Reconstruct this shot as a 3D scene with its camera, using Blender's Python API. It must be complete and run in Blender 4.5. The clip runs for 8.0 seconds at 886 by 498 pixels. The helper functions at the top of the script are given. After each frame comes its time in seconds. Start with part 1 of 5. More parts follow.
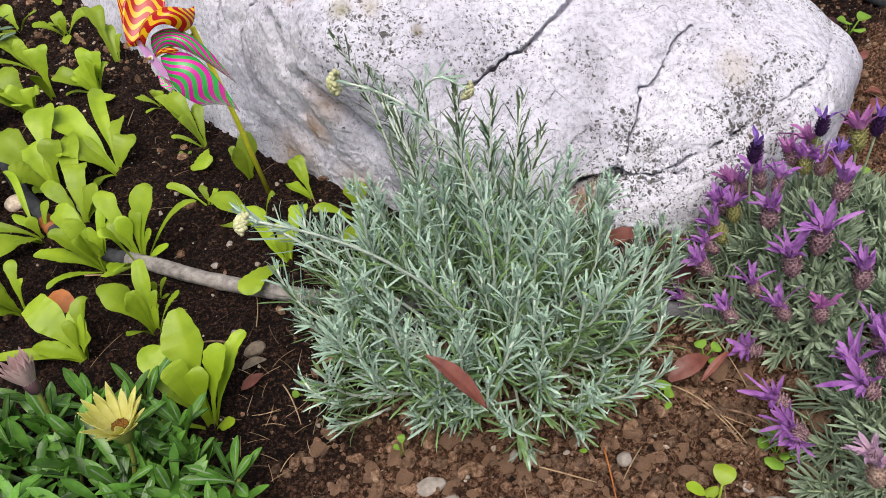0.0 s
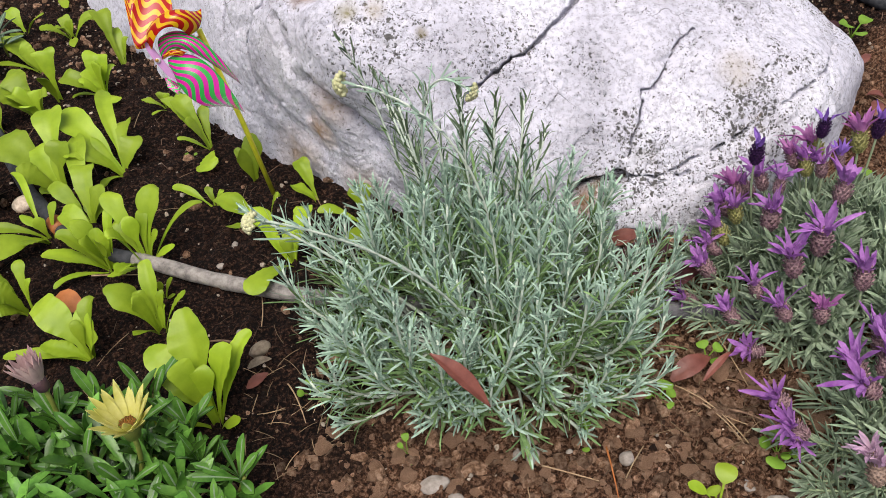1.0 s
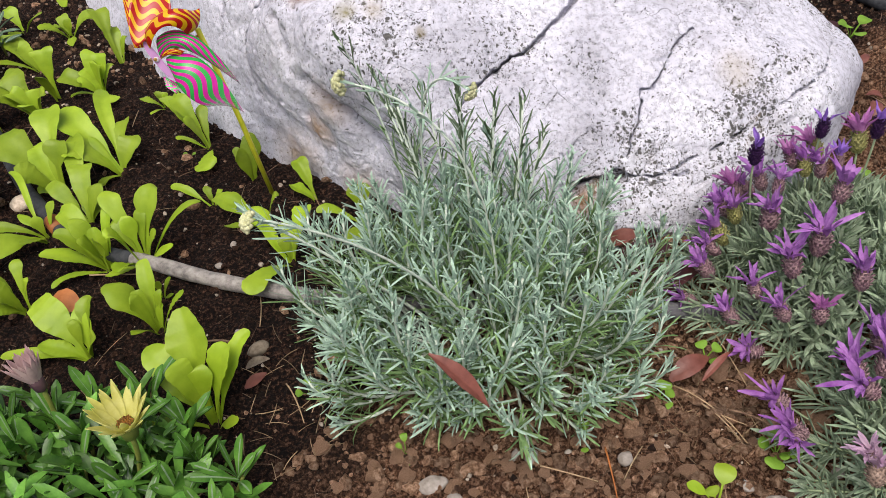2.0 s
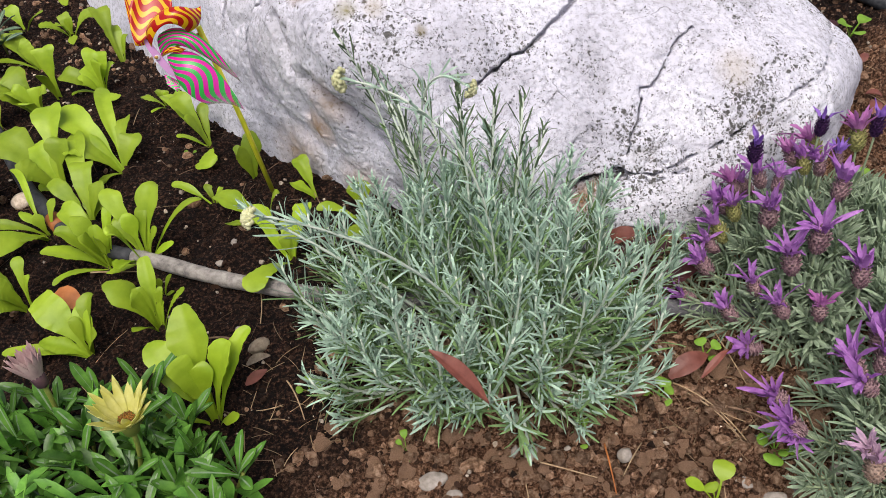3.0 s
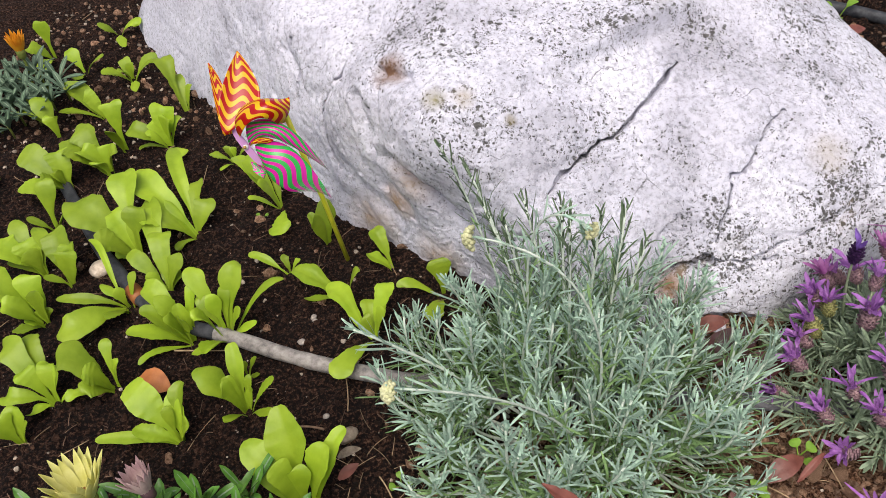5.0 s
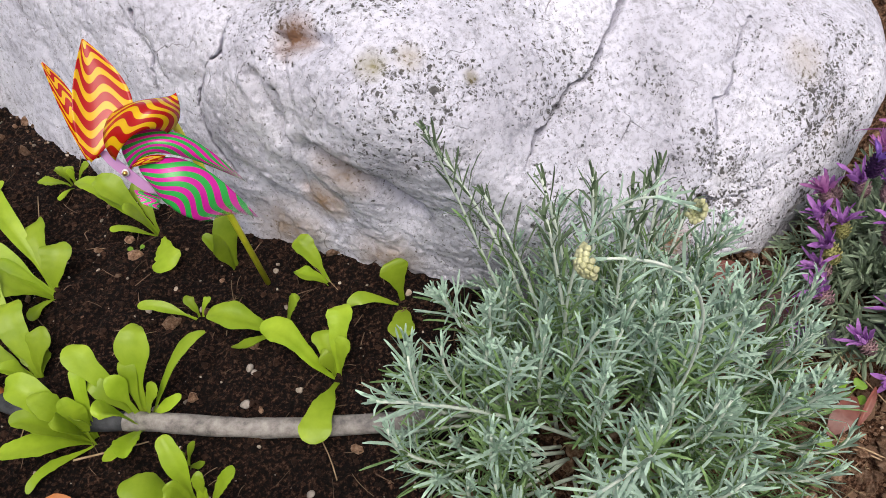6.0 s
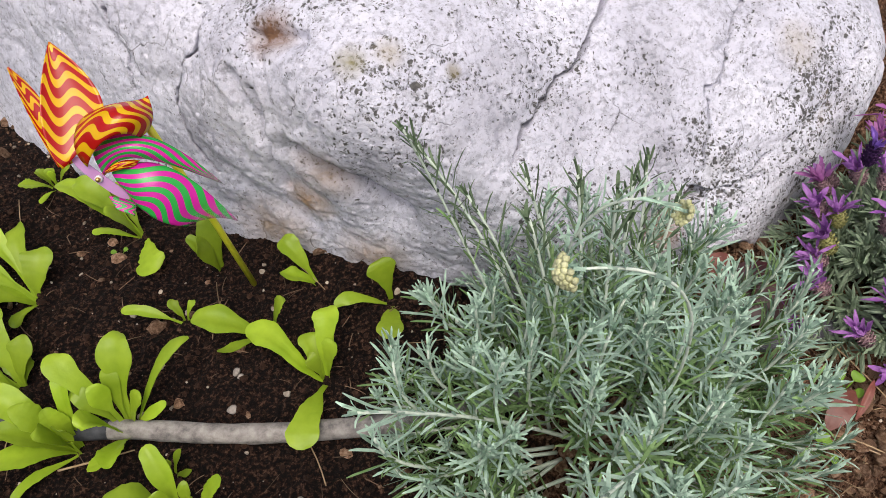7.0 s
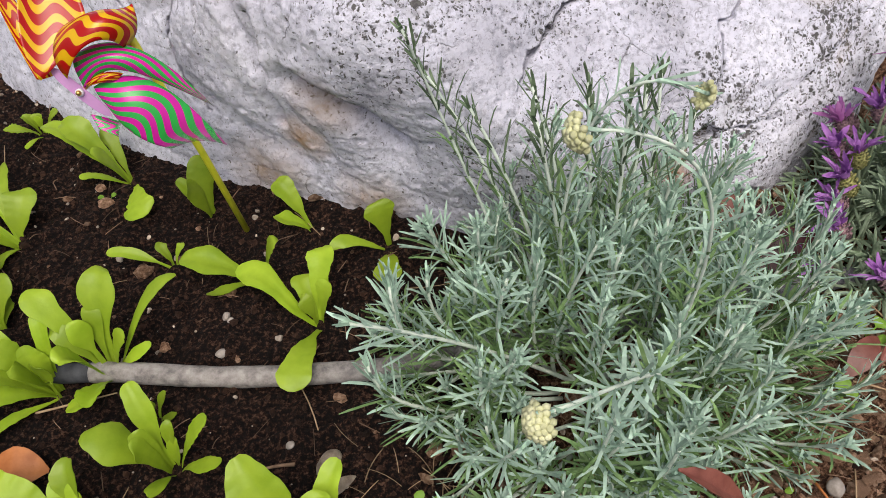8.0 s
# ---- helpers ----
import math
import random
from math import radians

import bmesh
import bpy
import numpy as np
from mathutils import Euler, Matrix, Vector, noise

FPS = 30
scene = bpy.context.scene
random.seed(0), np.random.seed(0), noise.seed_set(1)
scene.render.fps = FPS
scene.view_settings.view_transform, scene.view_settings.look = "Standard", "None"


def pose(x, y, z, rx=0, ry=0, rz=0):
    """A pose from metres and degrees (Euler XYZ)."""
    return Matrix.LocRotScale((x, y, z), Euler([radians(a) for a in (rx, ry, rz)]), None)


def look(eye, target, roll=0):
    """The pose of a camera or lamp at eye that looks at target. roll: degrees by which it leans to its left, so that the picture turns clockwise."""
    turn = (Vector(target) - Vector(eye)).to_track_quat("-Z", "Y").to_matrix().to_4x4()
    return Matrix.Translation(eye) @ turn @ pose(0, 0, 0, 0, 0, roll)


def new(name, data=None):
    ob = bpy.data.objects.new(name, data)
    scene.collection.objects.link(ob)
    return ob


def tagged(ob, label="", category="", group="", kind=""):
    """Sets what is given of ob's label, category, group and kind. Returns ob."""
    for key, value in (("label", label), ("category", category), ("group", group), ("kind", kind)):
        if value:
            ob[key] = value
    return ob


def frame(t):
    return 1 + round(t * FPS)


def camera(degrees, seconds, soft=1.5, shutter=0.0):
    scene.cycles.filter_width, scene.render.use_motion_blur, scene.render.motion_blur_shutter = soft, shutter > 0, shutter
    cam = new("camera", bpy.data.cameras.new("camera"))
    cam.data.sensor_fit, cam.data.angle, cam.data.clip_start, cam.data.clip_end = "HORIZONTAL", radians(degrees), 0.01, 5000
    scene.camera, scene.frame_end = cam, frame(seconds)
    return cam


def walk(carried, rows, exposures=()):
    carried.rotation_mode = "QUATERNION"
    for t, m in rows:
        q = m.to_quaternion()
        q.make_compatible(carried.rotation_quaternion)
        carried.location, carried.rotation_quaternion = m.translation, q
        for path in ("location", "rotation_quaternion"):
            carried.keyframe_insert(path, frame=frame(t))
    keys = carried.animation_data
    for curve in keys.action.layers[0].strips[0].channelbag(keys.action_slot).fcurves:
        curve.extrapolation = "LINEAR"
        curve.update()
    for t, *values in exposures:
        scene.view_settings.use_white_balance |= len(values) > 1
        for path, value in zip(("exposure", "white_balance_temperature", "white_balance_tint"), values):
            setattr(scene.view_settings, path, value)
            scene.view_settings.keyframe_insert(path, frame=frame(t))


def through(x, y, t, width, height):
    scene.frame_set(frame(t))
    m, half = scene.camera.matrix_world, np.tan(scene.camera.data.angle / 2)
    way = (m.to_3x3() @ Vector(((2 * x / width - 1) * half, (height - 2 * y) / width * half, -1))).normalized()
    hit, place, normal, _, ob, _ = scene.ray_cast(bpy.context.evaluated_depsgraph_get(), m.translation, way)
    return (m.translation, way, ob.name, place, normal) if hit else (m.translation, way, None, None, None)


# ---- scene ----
cam = camera(61.3, 8.0, soft=0.5)
PATH = [
    (0, (0.046, -0.667, 0.688), (-0.032, 0.71, -0.76), -4.8),
    (0.5, (0.045, -0.671, 0.691), (-0.023, 0.707, -0.757), -4.7),
    (1, (0.045, -0.674, 0.691), (-0.04, 0.71, -0.751), -4.9),
    (1.5, (0.045, -0.673, 0.69), (-0.038, 0.711, -0.752), -4.8),
    (3, (0.045, -0.677, 0.69), (-0.037, 0.706, -0.752), -4.7),
    (3.5, (0.045, -0.681, 0.692), (-0.045, 0.709, -0.744), -4.8),
    (4, (0.041, -0.684, 0.7), (-0.058, 0.708, -0.732), -5.0),
    (4.5, (0.043, -0.658, 0.768), (-0.107, 0.691, -0.701), -5.4),
    (4.7, (0.027, -0.632, 0.798), (-0.165, 0.717, -0.666), -5.0),
    (5.8, (-0.183, -0.413, 0.704), (0.096, 0.749, -0.899), -3.5),
    (6, (-0.181, -0.395, 0.689), (0.154, 0.758, -0.911), -0.9),
    (6.5, (-0.176, -0.377, 0.675), (0.141, 0.731, -0.96), -3.0),
    (7, (-0.161, -0.379, 0.684), (0.159, 0.742, -0.941), -2.3),
    (7.5, (-0.151, -0.383, 0.667), (0.185, 0.74, -0.954), -2.3),
    (8, (-0.171, -0.411, 0.616), (0.149, 0.73, -0.995), -2.1),
]
walk(cam, [(t, look(eye, target, roll)) for t, eye, target, roll in PATH], [(0.0, 0.24, 6480, 8), (4.7, 0.24, 6480, 8), (5.8, 0.16, 6480, 8), (8.0, 0.14, 6480, 8)])

# ---- world and light: a bright overcast sky ----
world = bpy.data.worlds.new("world")
scene.world = world
world.use_nodes = True
wn, wl = world.node_tree.nodes, world.node_tree.links
sky = wn.new("ShaderNodeTexSky")
sky.sky_type, sky.sun_disc, sky.sun_elevation, sky.sun_rotation = "NISHITA", False, radians(69), radians(189)
sky.air_density, sky.dust_density, sky.ozone_density = 0.5, 6.0, 0.6
wn["Background"].inputs["Strength"].default_value = 0.15
wl.new(sky.outputs["Color"], wn["Background"].inputs["Color"])
sun_data = bpy.data.lights.new("sun", "SUN")
sun_data.energy, sun_data.angle, sun_data.color = 1.5, radians(50), (1.0, 0.955, 0.90)
sun = new("sun", sun_data)
sun.matrix_world = look((-0.12, -0.75, 2.0), (0, 0, 0))


# ---- small tools ----
def part(name, data, material, parent=None, label=""):
    """Links a mesh as one object, under a thing or a part."""
    ob = new(name, data)
    if not data.materials:
        data.materials.append(material)
    ob.parent = parent
    if label:
        ob["label"] = label
    return ob


def thing(name, at=(0, 0, 0), label="", category="", group="", kind=""):
    ob = new(name)
    ob.location = at
    ob.empty_display_size = 0.02
    return tagged(ob, label, category, group, kind)


def mesh_of(name, verts, faces, smooth=True):
    me = bpy.data.meshes.new(name)
    me.from_pydata([tuple(v) for v in np.asarray(verts, float)], [], [tuple(int(i) for i in f) for f in faces])
    me.polygons.foreach_set("use_smooth", [smooth] * len(me.polygons))
    me.update()
    return me


class Heap:
    """Collects pieces into one mesh."""

    def __init__(self):
        self.v, self.f, self.n = [], [], 0

    def add(self, verts, faces):
        self.v.append(np.asarray(verts, float))
        self.f += [tuple(i + self.n for i in f) for f in faces]
        self.n += len(verts)

    def mesh(self, name, smooth=True):
        return mesh_of(name, np.concatenate(self.v), self.f, smooth)


def hash3(i, j, k):
    n = (i * 374761393 + j * 668265263 + k * 1274126177) & 0xFFFFFFFF
    n = ((n ^ (n >> 13)) * 1274126177) & 0xFFFFFFFF
    return ((n ^ (n >> 16)) & 0xFFFF) / 65535.0


def vnoise(p):
    """Smooth value noise, -1 to 1, for rows of points."""
    p = np.asarray(p, float)
    b = np.floor(p).astype(np.int64)
    f = p - b
    f = f * f * (3 - 2 * f)
    out = 0
    for dx in (0, 1):
        for dy in (0, 1):
            for dz in (0, 1):
                w = (f[:, 0] if dx else 1 - f[:, 0]) * (f[:, 1] if dy else 1 - f[:, 1]) * (f[:, 2] if dz else 1 - f[:, 2])
                out = out + w * hash3(b[:, 0] + dx, b[:, 1] + dy, b[:, 2] + dz)
    return out * 2 - 1


def fbm(p, octaves=4, gain=0.5):
    p, total, amp = np.asarray(p, float), 0, 1.0
    for n in range(octaves):
        total = total + amp * vnoise(p * 2.0**n + 17.3 * n)
        amp *= gain
    return total


def unit(v):
    v = np.asarray(v, float)
    return v / (np.linalg.norm(v, axis=-1, keepdims=True) + 1e-12)


def bezier(points, n):
    """n points on a Bezier curve through 3 or 4 control points."""
    p, s = np.asarray(points, float), np.linspace(0, 1, n)[:, None]
    if len(p) == 3:
        return (1 - s) ** 2 * p[0] + 2 * s * (1 - s) * p[1] + s * s * p[2]
    return (1 - s) ** 3 * p[0] + 3 * s * (1 - s) ** 2 * p[1] + 3 * s * s * (1 - s) * p[2] + s**3 * p[3]


def blade(line, half, up=(0, 0, 1), across=2, fold=0.0, thick=0.0006, curl=0.0, ripple=0.0, seed=0.0):
    """A leaf along a line, with its half widths, folded by fold, curled at the edges, as a closed thin body."""
    line, half = np.asarray(line, float), np.asarray(half, float)
    n, cols = len(line), 2 * across + 1
    t = unit(np.gradient(line, axis=0))
    side = np.cross(t, np.asarray(up, float))
    side = unit(side + 1e-6)
    nrm = unit(np.cross(side, t))
    u = np.linspace(-1, 1, cols)
    lift = fold * np.abs(u) - curl * u**2
    s = np.arange(n)[:, None]
    wave = ripple * np.sin(s * 1.9 + seed + 2.2 * np.sign(u)) * np.abs(u) ** 2
    top = line[:, None] + side[:, None] * (u[None, :, None] * half[:, None, None]) \
        + nrm[:, None] * ((lift[None] + wave) * half[:, None])[..., None]
    low = top - nrm[:, None] * thick
    top, low = top.reshape(-1, 3), low.reshape(-1, 3)
    rim = [i * cols for i in range(n)] + [(n - 1) * cols + j for j in range(1, cols)] \
        + [i * cols + cols - 1 for i in range(n - 2, -1, -1)] + list(range(cols - 2, 0, -1))
    verts = np.concatenate([top, low, top[rim], low[rim]])
    m, k, faces = n * cols, len(rim), []
    for i in range(n - 1):
        for j in range(cols - 1):
            a = i * cols + j
            faces.append((a, a + 1, a + cols + 1, a + cols))
            faces.append((m + a, m + a + cols, m + a + cols + 1, m + a + 1))
    for q in range(k):
        faces.append((2 * m + q, 2 * m + (q + 1) % k, 2 * m + k + (q + 1) % k, 2 * m + k + q))
    return verts, faces


def tube(line, radii, sides=6, cap=True):
    line, n = np.asarray(line, float), len(line)
    radii = np.broadcast_to(np.asarray(radii, float), (n,))
    t = unit(np.gradient(line, axis=0))
    ref = np.array([0.31, 0.17, 0.93]) if abs(t[0][2]) < 0.9 else np.array([1.0, 0.2, 0.1])
    a = unit(np.cross(t, ref))
    b = np.cross(t, a)
    ang = np.linspace(0, 2 * np.pi, sides, endpoint=False)
    ring = np.cos(ang)[None, :, None] * a[:, None] + np.sin(ang)[None, :, None] * b[:, None]
    verts = (line[:, None] + ring * radii[:, None, None]).reshape(-1, 3)
    faces = [(i * sides + j, i * sides + (j + 1) % sides, (i + 1) * sides + (j + 1) % sides, (i + 1) * sides + j)
             for i in range(n - 1) for j in range(sides)]
    if cap:
        faces += [tuple(range(sides))[::-1], tuple((n - 1) * sides + j for j in range(sides))]
    return verts, faces


def needle(base, tip, half, up, sag=0.0):
    """A slim leaf: a three-sided body, curved, with a blunt end."""
    base, tip, up = (np.asarray(q, float) for q in (base, tip, up))
    way = tip - base
    side = unit(np.cross(way, up)) * half
    nrm = unit(np.cross(side, way)) * half * 0.25
    bow = nrm * (2.5 + 1.7 * sag)
    mid, far = base + way * 0.45 + bow, base + way * 0.85 + bow * 0.55
    v = [base + side * 0.5, base - side * 0.5, base - nrm, mid + side, mid - side, mid - nrm,
         far + side * 0.95, far - side * 0.95, far - nrm * 0.7, tip + side * 0.4, tip - side * 0.4]
    f = [(0, 1, 4, 3), (1, 2, 5, 4), (2, 0, 3, 5), (3, 4, 7, 6), (4, 5, 8, 7), (5, 3, 6, 8), (6, 7, 10, 9), (7, 8, 10), (8, 6, 9), (8, 9, 10)]
    return v, f


BALLS = {}


def ball(level):
    if level not in BALLS:
        bm = bmesh.new()
        bmesh.ops.create_icosphere(bm, subdivisions=level, radius=1.0)
        BALLS[level] = np.array([q.co[:] for q in bm.verts]), [tuple(q.index for q in g.verts) for g in bm.faces]
        bm.free()
    return BALLS[level]


def lump(radius, seed, rough=0.25, squash=(1, 1, 1), level=2):
    """A stone or clod: an icosphere pushed about by noise."""
    v, f = ball(level)
    return v * (1 + rough * fbm(v * 1.3 + seed * 7.1, 3)[:, None]) * np.array(squash) * radius, f


KNOBS = [lump(1.0, q, 0.2, (1, 1, 1.15), 1) for q in range(12)]


def spun(v, az, tilt=0.0):
    c, s, ct, st = math.cos(az), math.sin(az), math.cos(tilt), math.sin(tilt)
    return np.asarray(v) @ np.array([[c, s, 0], [-s, c, 0], [0, 0, 1]]) @ np.array([[1, 0, 0], [0, ct, st], [0, -st, ct]])


# ---- materials ----
def mat(name):
    m = bpy.data.materials.new(name)
    m.use_nodes = True
    return m, m.node_tree.nodes, m.node_tree.links, m.node_tree.nodes["Principled BSDF"]


def noise_node(nodes, links, scale, detail=4.0, rough=0.6, source="Object", dist=0.0):
    co = nodes.new("ShaderNodeTexCoord")
    n = nodes.new("ShaderNodeTexNoise")
    n.inputs["Scale"].default_value, n.inputs["Detail"].default_value = scale, detail
    n.inputs["Roughness"].default_value, n.inputs["Distortion"].default_value = rough, dist
    links.new(co.outputs[source], n.inputs["Vector"])
    return n.outputs["Fac"]


def ramp(nodes, links, fac, stops):
    r = nodes.new("ShaderNodeValToRGB")
    while len(r.color_ramp.elements) < len(stops):
        r.color_ramp.elements.new(0.5)
    for e, (at, c) in zip(r.color_ramp.elements, stops):
        e.position, e.color = at, (*c, 1) if len(c) == 3 else c
    links.new(fac, r.inputs["Fac"])
    return r.outputs["Color"]


def mix(nodes, links, fac, a, b, blend="MIX"):
    m = nodes.new("ShaderNodeMix")
    m.data_type, m.blend_type = "RGBA", blend
    for socket, value in ((m.inputs[0], fac), (m.inputs[6], a), (m.inputs[7], b)):
        if isinstance(value, (int, float)):
            socket.default_value = value
        elif isinstance(value, tuple):
            socket.default_value = (*value, 1)
        else:
            links.new(value, socket)
    return m.outputs[2]


def calc(nodes, links, op, a, b=0.0, clamp=False):
    m = nodes.new("ShaderNodeMath")
    m.operation, m.use_clamp = op, clamp
    for socket, value in ((m.inputs[0], a), (m.inputs[1], b)):
        if isinstance(value, (int, float)):
            socket.default_value = value
        else:
            links.new(value, socket)
    return m.outputs[0]


def bump(nodes, links, bsdf, height, strength=0.4, distance=0.002):
    b = nodes.new("ShaderNodeBump")
    b.inputs["Strength"].default_value, b.inputs["Distance"].default_value = strength, distance
    links.new(height, b.inputs["Height"])
    links.new(b.outputs["Normal"], bsdf.inputs["Normal"])


def leafy(name, dark, light, scale=60.0, rough=0.5, through=0.25, vary=0.35, gloss=0.4, relief=0.25, by="island"):
    """A leaf: mottled colour that differs from leaf to leaf, some light passing through."""
    m, nodes, links, b = mat(name)
    grain = noise_node(nodes, links, scale, 5)
    base = ramp(nodes, links, grain, [(0.3, dark), (0.7, light)])
    if by == "island":
        rnd = nodes.new("ShaderNodeNewGeometry").outputs["Random Per Island"]
    else:
        rnd = nodes.new("ShaderNodeObjectInfo").outputs["Random"]
    tone = ramp(nodes, links, rnd, [(0.0, (1 - vary,) * 3), (1.0, (1 + vary * 0.4,) * 3)])
    base = mix(nodes, links, 1.0, base, tone, "MULTIPLY")
    links.new(base, b.inputs["Base Color"])
    b.inputs["Roughness"].default_value, b.inputs["Specular IOR Level"].default_value = rough, gloss
    bump(nodes, links, b, noise_node(nodes, links, scale * 4, 3), relief, 0.001)
    if through:
        tr = nodes.new("ShaderNodeBsdfTranslucent")
        links.new(base, tr.inputs["Color"])
        ms = nodes.new("ShaderNodeMixShader")
        ms.inputs[0].default_value = through
        out = nodes["Material Output"]
        links.new(b.outputs[0], ms.inputs[1])
        links.new(tr.outputs[0], ms.inputs[2])
        links.new(ms.outputs[0], out.inputs["Surface"])
    return m


def rough_matter(name, stops, scale, rough=0.9, relief=0.5, depth=0.003, vary=0.0, fine=6.0, source="Object", tint=None):
    """Earth, stone, wood, dry stalks."""
    m, nodes, links, b = mat(name)
    base = ramp(nodes, links, noise_node(nodes, links, scale, 6, 0.65, source), stops)
    if vary:
        rnd = nodes.new("ShaderNodeNewGeometry").outputs["Random Per Island"]
        base = mix(nodes, links, 1.0, base, ramp(nodes, links, rnd, [(0.0, (1 - vary,) * 3), (1.0, (1 + vary,) * 3)]), "MULTIPLY")
    if tint:  # blends to the tint towards +x
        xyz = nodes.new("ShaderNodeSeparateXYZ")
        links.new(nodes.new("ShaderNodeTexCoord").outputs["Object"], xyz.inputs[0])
        along_x = calc(nodes, links, "MULTIPLY", calc(nodes, links, "ADD", xyz.outputs["X"], 0.24), 3.0, True)
        base = mix(nodes, links, calc(nodes, links, "MULTIPLY", along_x, 0.8), base, tint)
    links.new(base, b.inputs["Base Color"])
    b.inputs["Roughness"].default_value, b.inputs["Specular IOR Level"].default_value = rough, 0.25
    bump(nodes, links, b, noise_node(nodes, links, scale * fine, 5, 0.7, source), relief, depth)
    return m


def soil_material():
    """Dark compost towards the seedlings, brown clayey earth in front of and beside the shrub."""
    m, nodes, links, b = mat("soil")
    co = nodes.new("ShaderNodeTexCoord")
    xyz = nodes.new("ShaderNodeSeparateXYZ")
    links.new(co.outputs["Object"], xyz.inputs[0])
    side = calc(nodes, links, "SUBTRACT", xyz.outputs["X"], calc(nodes, links, "MULTIPLY", xyz.outputs["Y"], 0.55))
    behind = calc(nodes, links, "MAXIMUM", calc(nodes, links, "SUBTRACT", xyz.outputs["Y"], 0.05), 0.0)
    side = calc(nodes, links, "SUBTRACT", side, behind)
    side = calc(nodes, links, "ADD", side, calc(nodes, links, "MULTIPLY", noise_node(nodes, links, 14, 5), 0.30))
    clay = ramp(nodes, links, side, [(0.165, (0, 0, 0)), (0.28, (1, 1, 1))])
    # past the bed the two soils blend into one
    reach = nodes.new("ShaderNodeVectorMath")
    reach.operation = "LENGTH"
    links.new(co.outputs["Object"], reach.inputs[0])
    away = calc(nodes, links, "MULTIPLY", calc(nodes, links, "SUBTRACT", reach.outputs["Value"], 1.0), 0.9, True)
    clay = mix(nodes, links, away, clay, (0.30, 0.30, 0.30))
    grain = noise_node(nodes, links, 240, 6, 0.70)
    dark = ramp(nodes, links, grain, [(0.40, (0.003, 0.0015, 0.001)), (0.49, (0.010, 0.005, 0.0035)), (0.555, (0.040, 0.018, 0.011)), (0.63, (0.15, 0.085, 0.055))])
    brown = ramp(nodes, links, grain, [(0.42, (0.040, 0.020, 0.011)), (0.50, (0.165, 0.084, 0.047)), (0.56, (0.31, 0.18, 0.108)), (0.64, (0.50, 0.35, 0.25))])
    base = mix(nodes, links, clay, dark, brown)
    base = mix(nodes, links, 0.7, base, ramp(nodes, links, noise_node(nodes, links, 16, 5), [(0.3, (0.5, 0.45, 0.45)), (0.7, (1.3, 1.2, 1.15))]), "MULTIPLY")
    links.new(base, b.inputs["Base Color"])
    b.inputs["Roughness"].default_value, b.inputs["Specular IOR Level"].default_value = 0.92, 0.2
    bump(nodes, links, b, noise_node(nodes, links, 240, 6, 0.70), 1.0, 0.014)
    return m


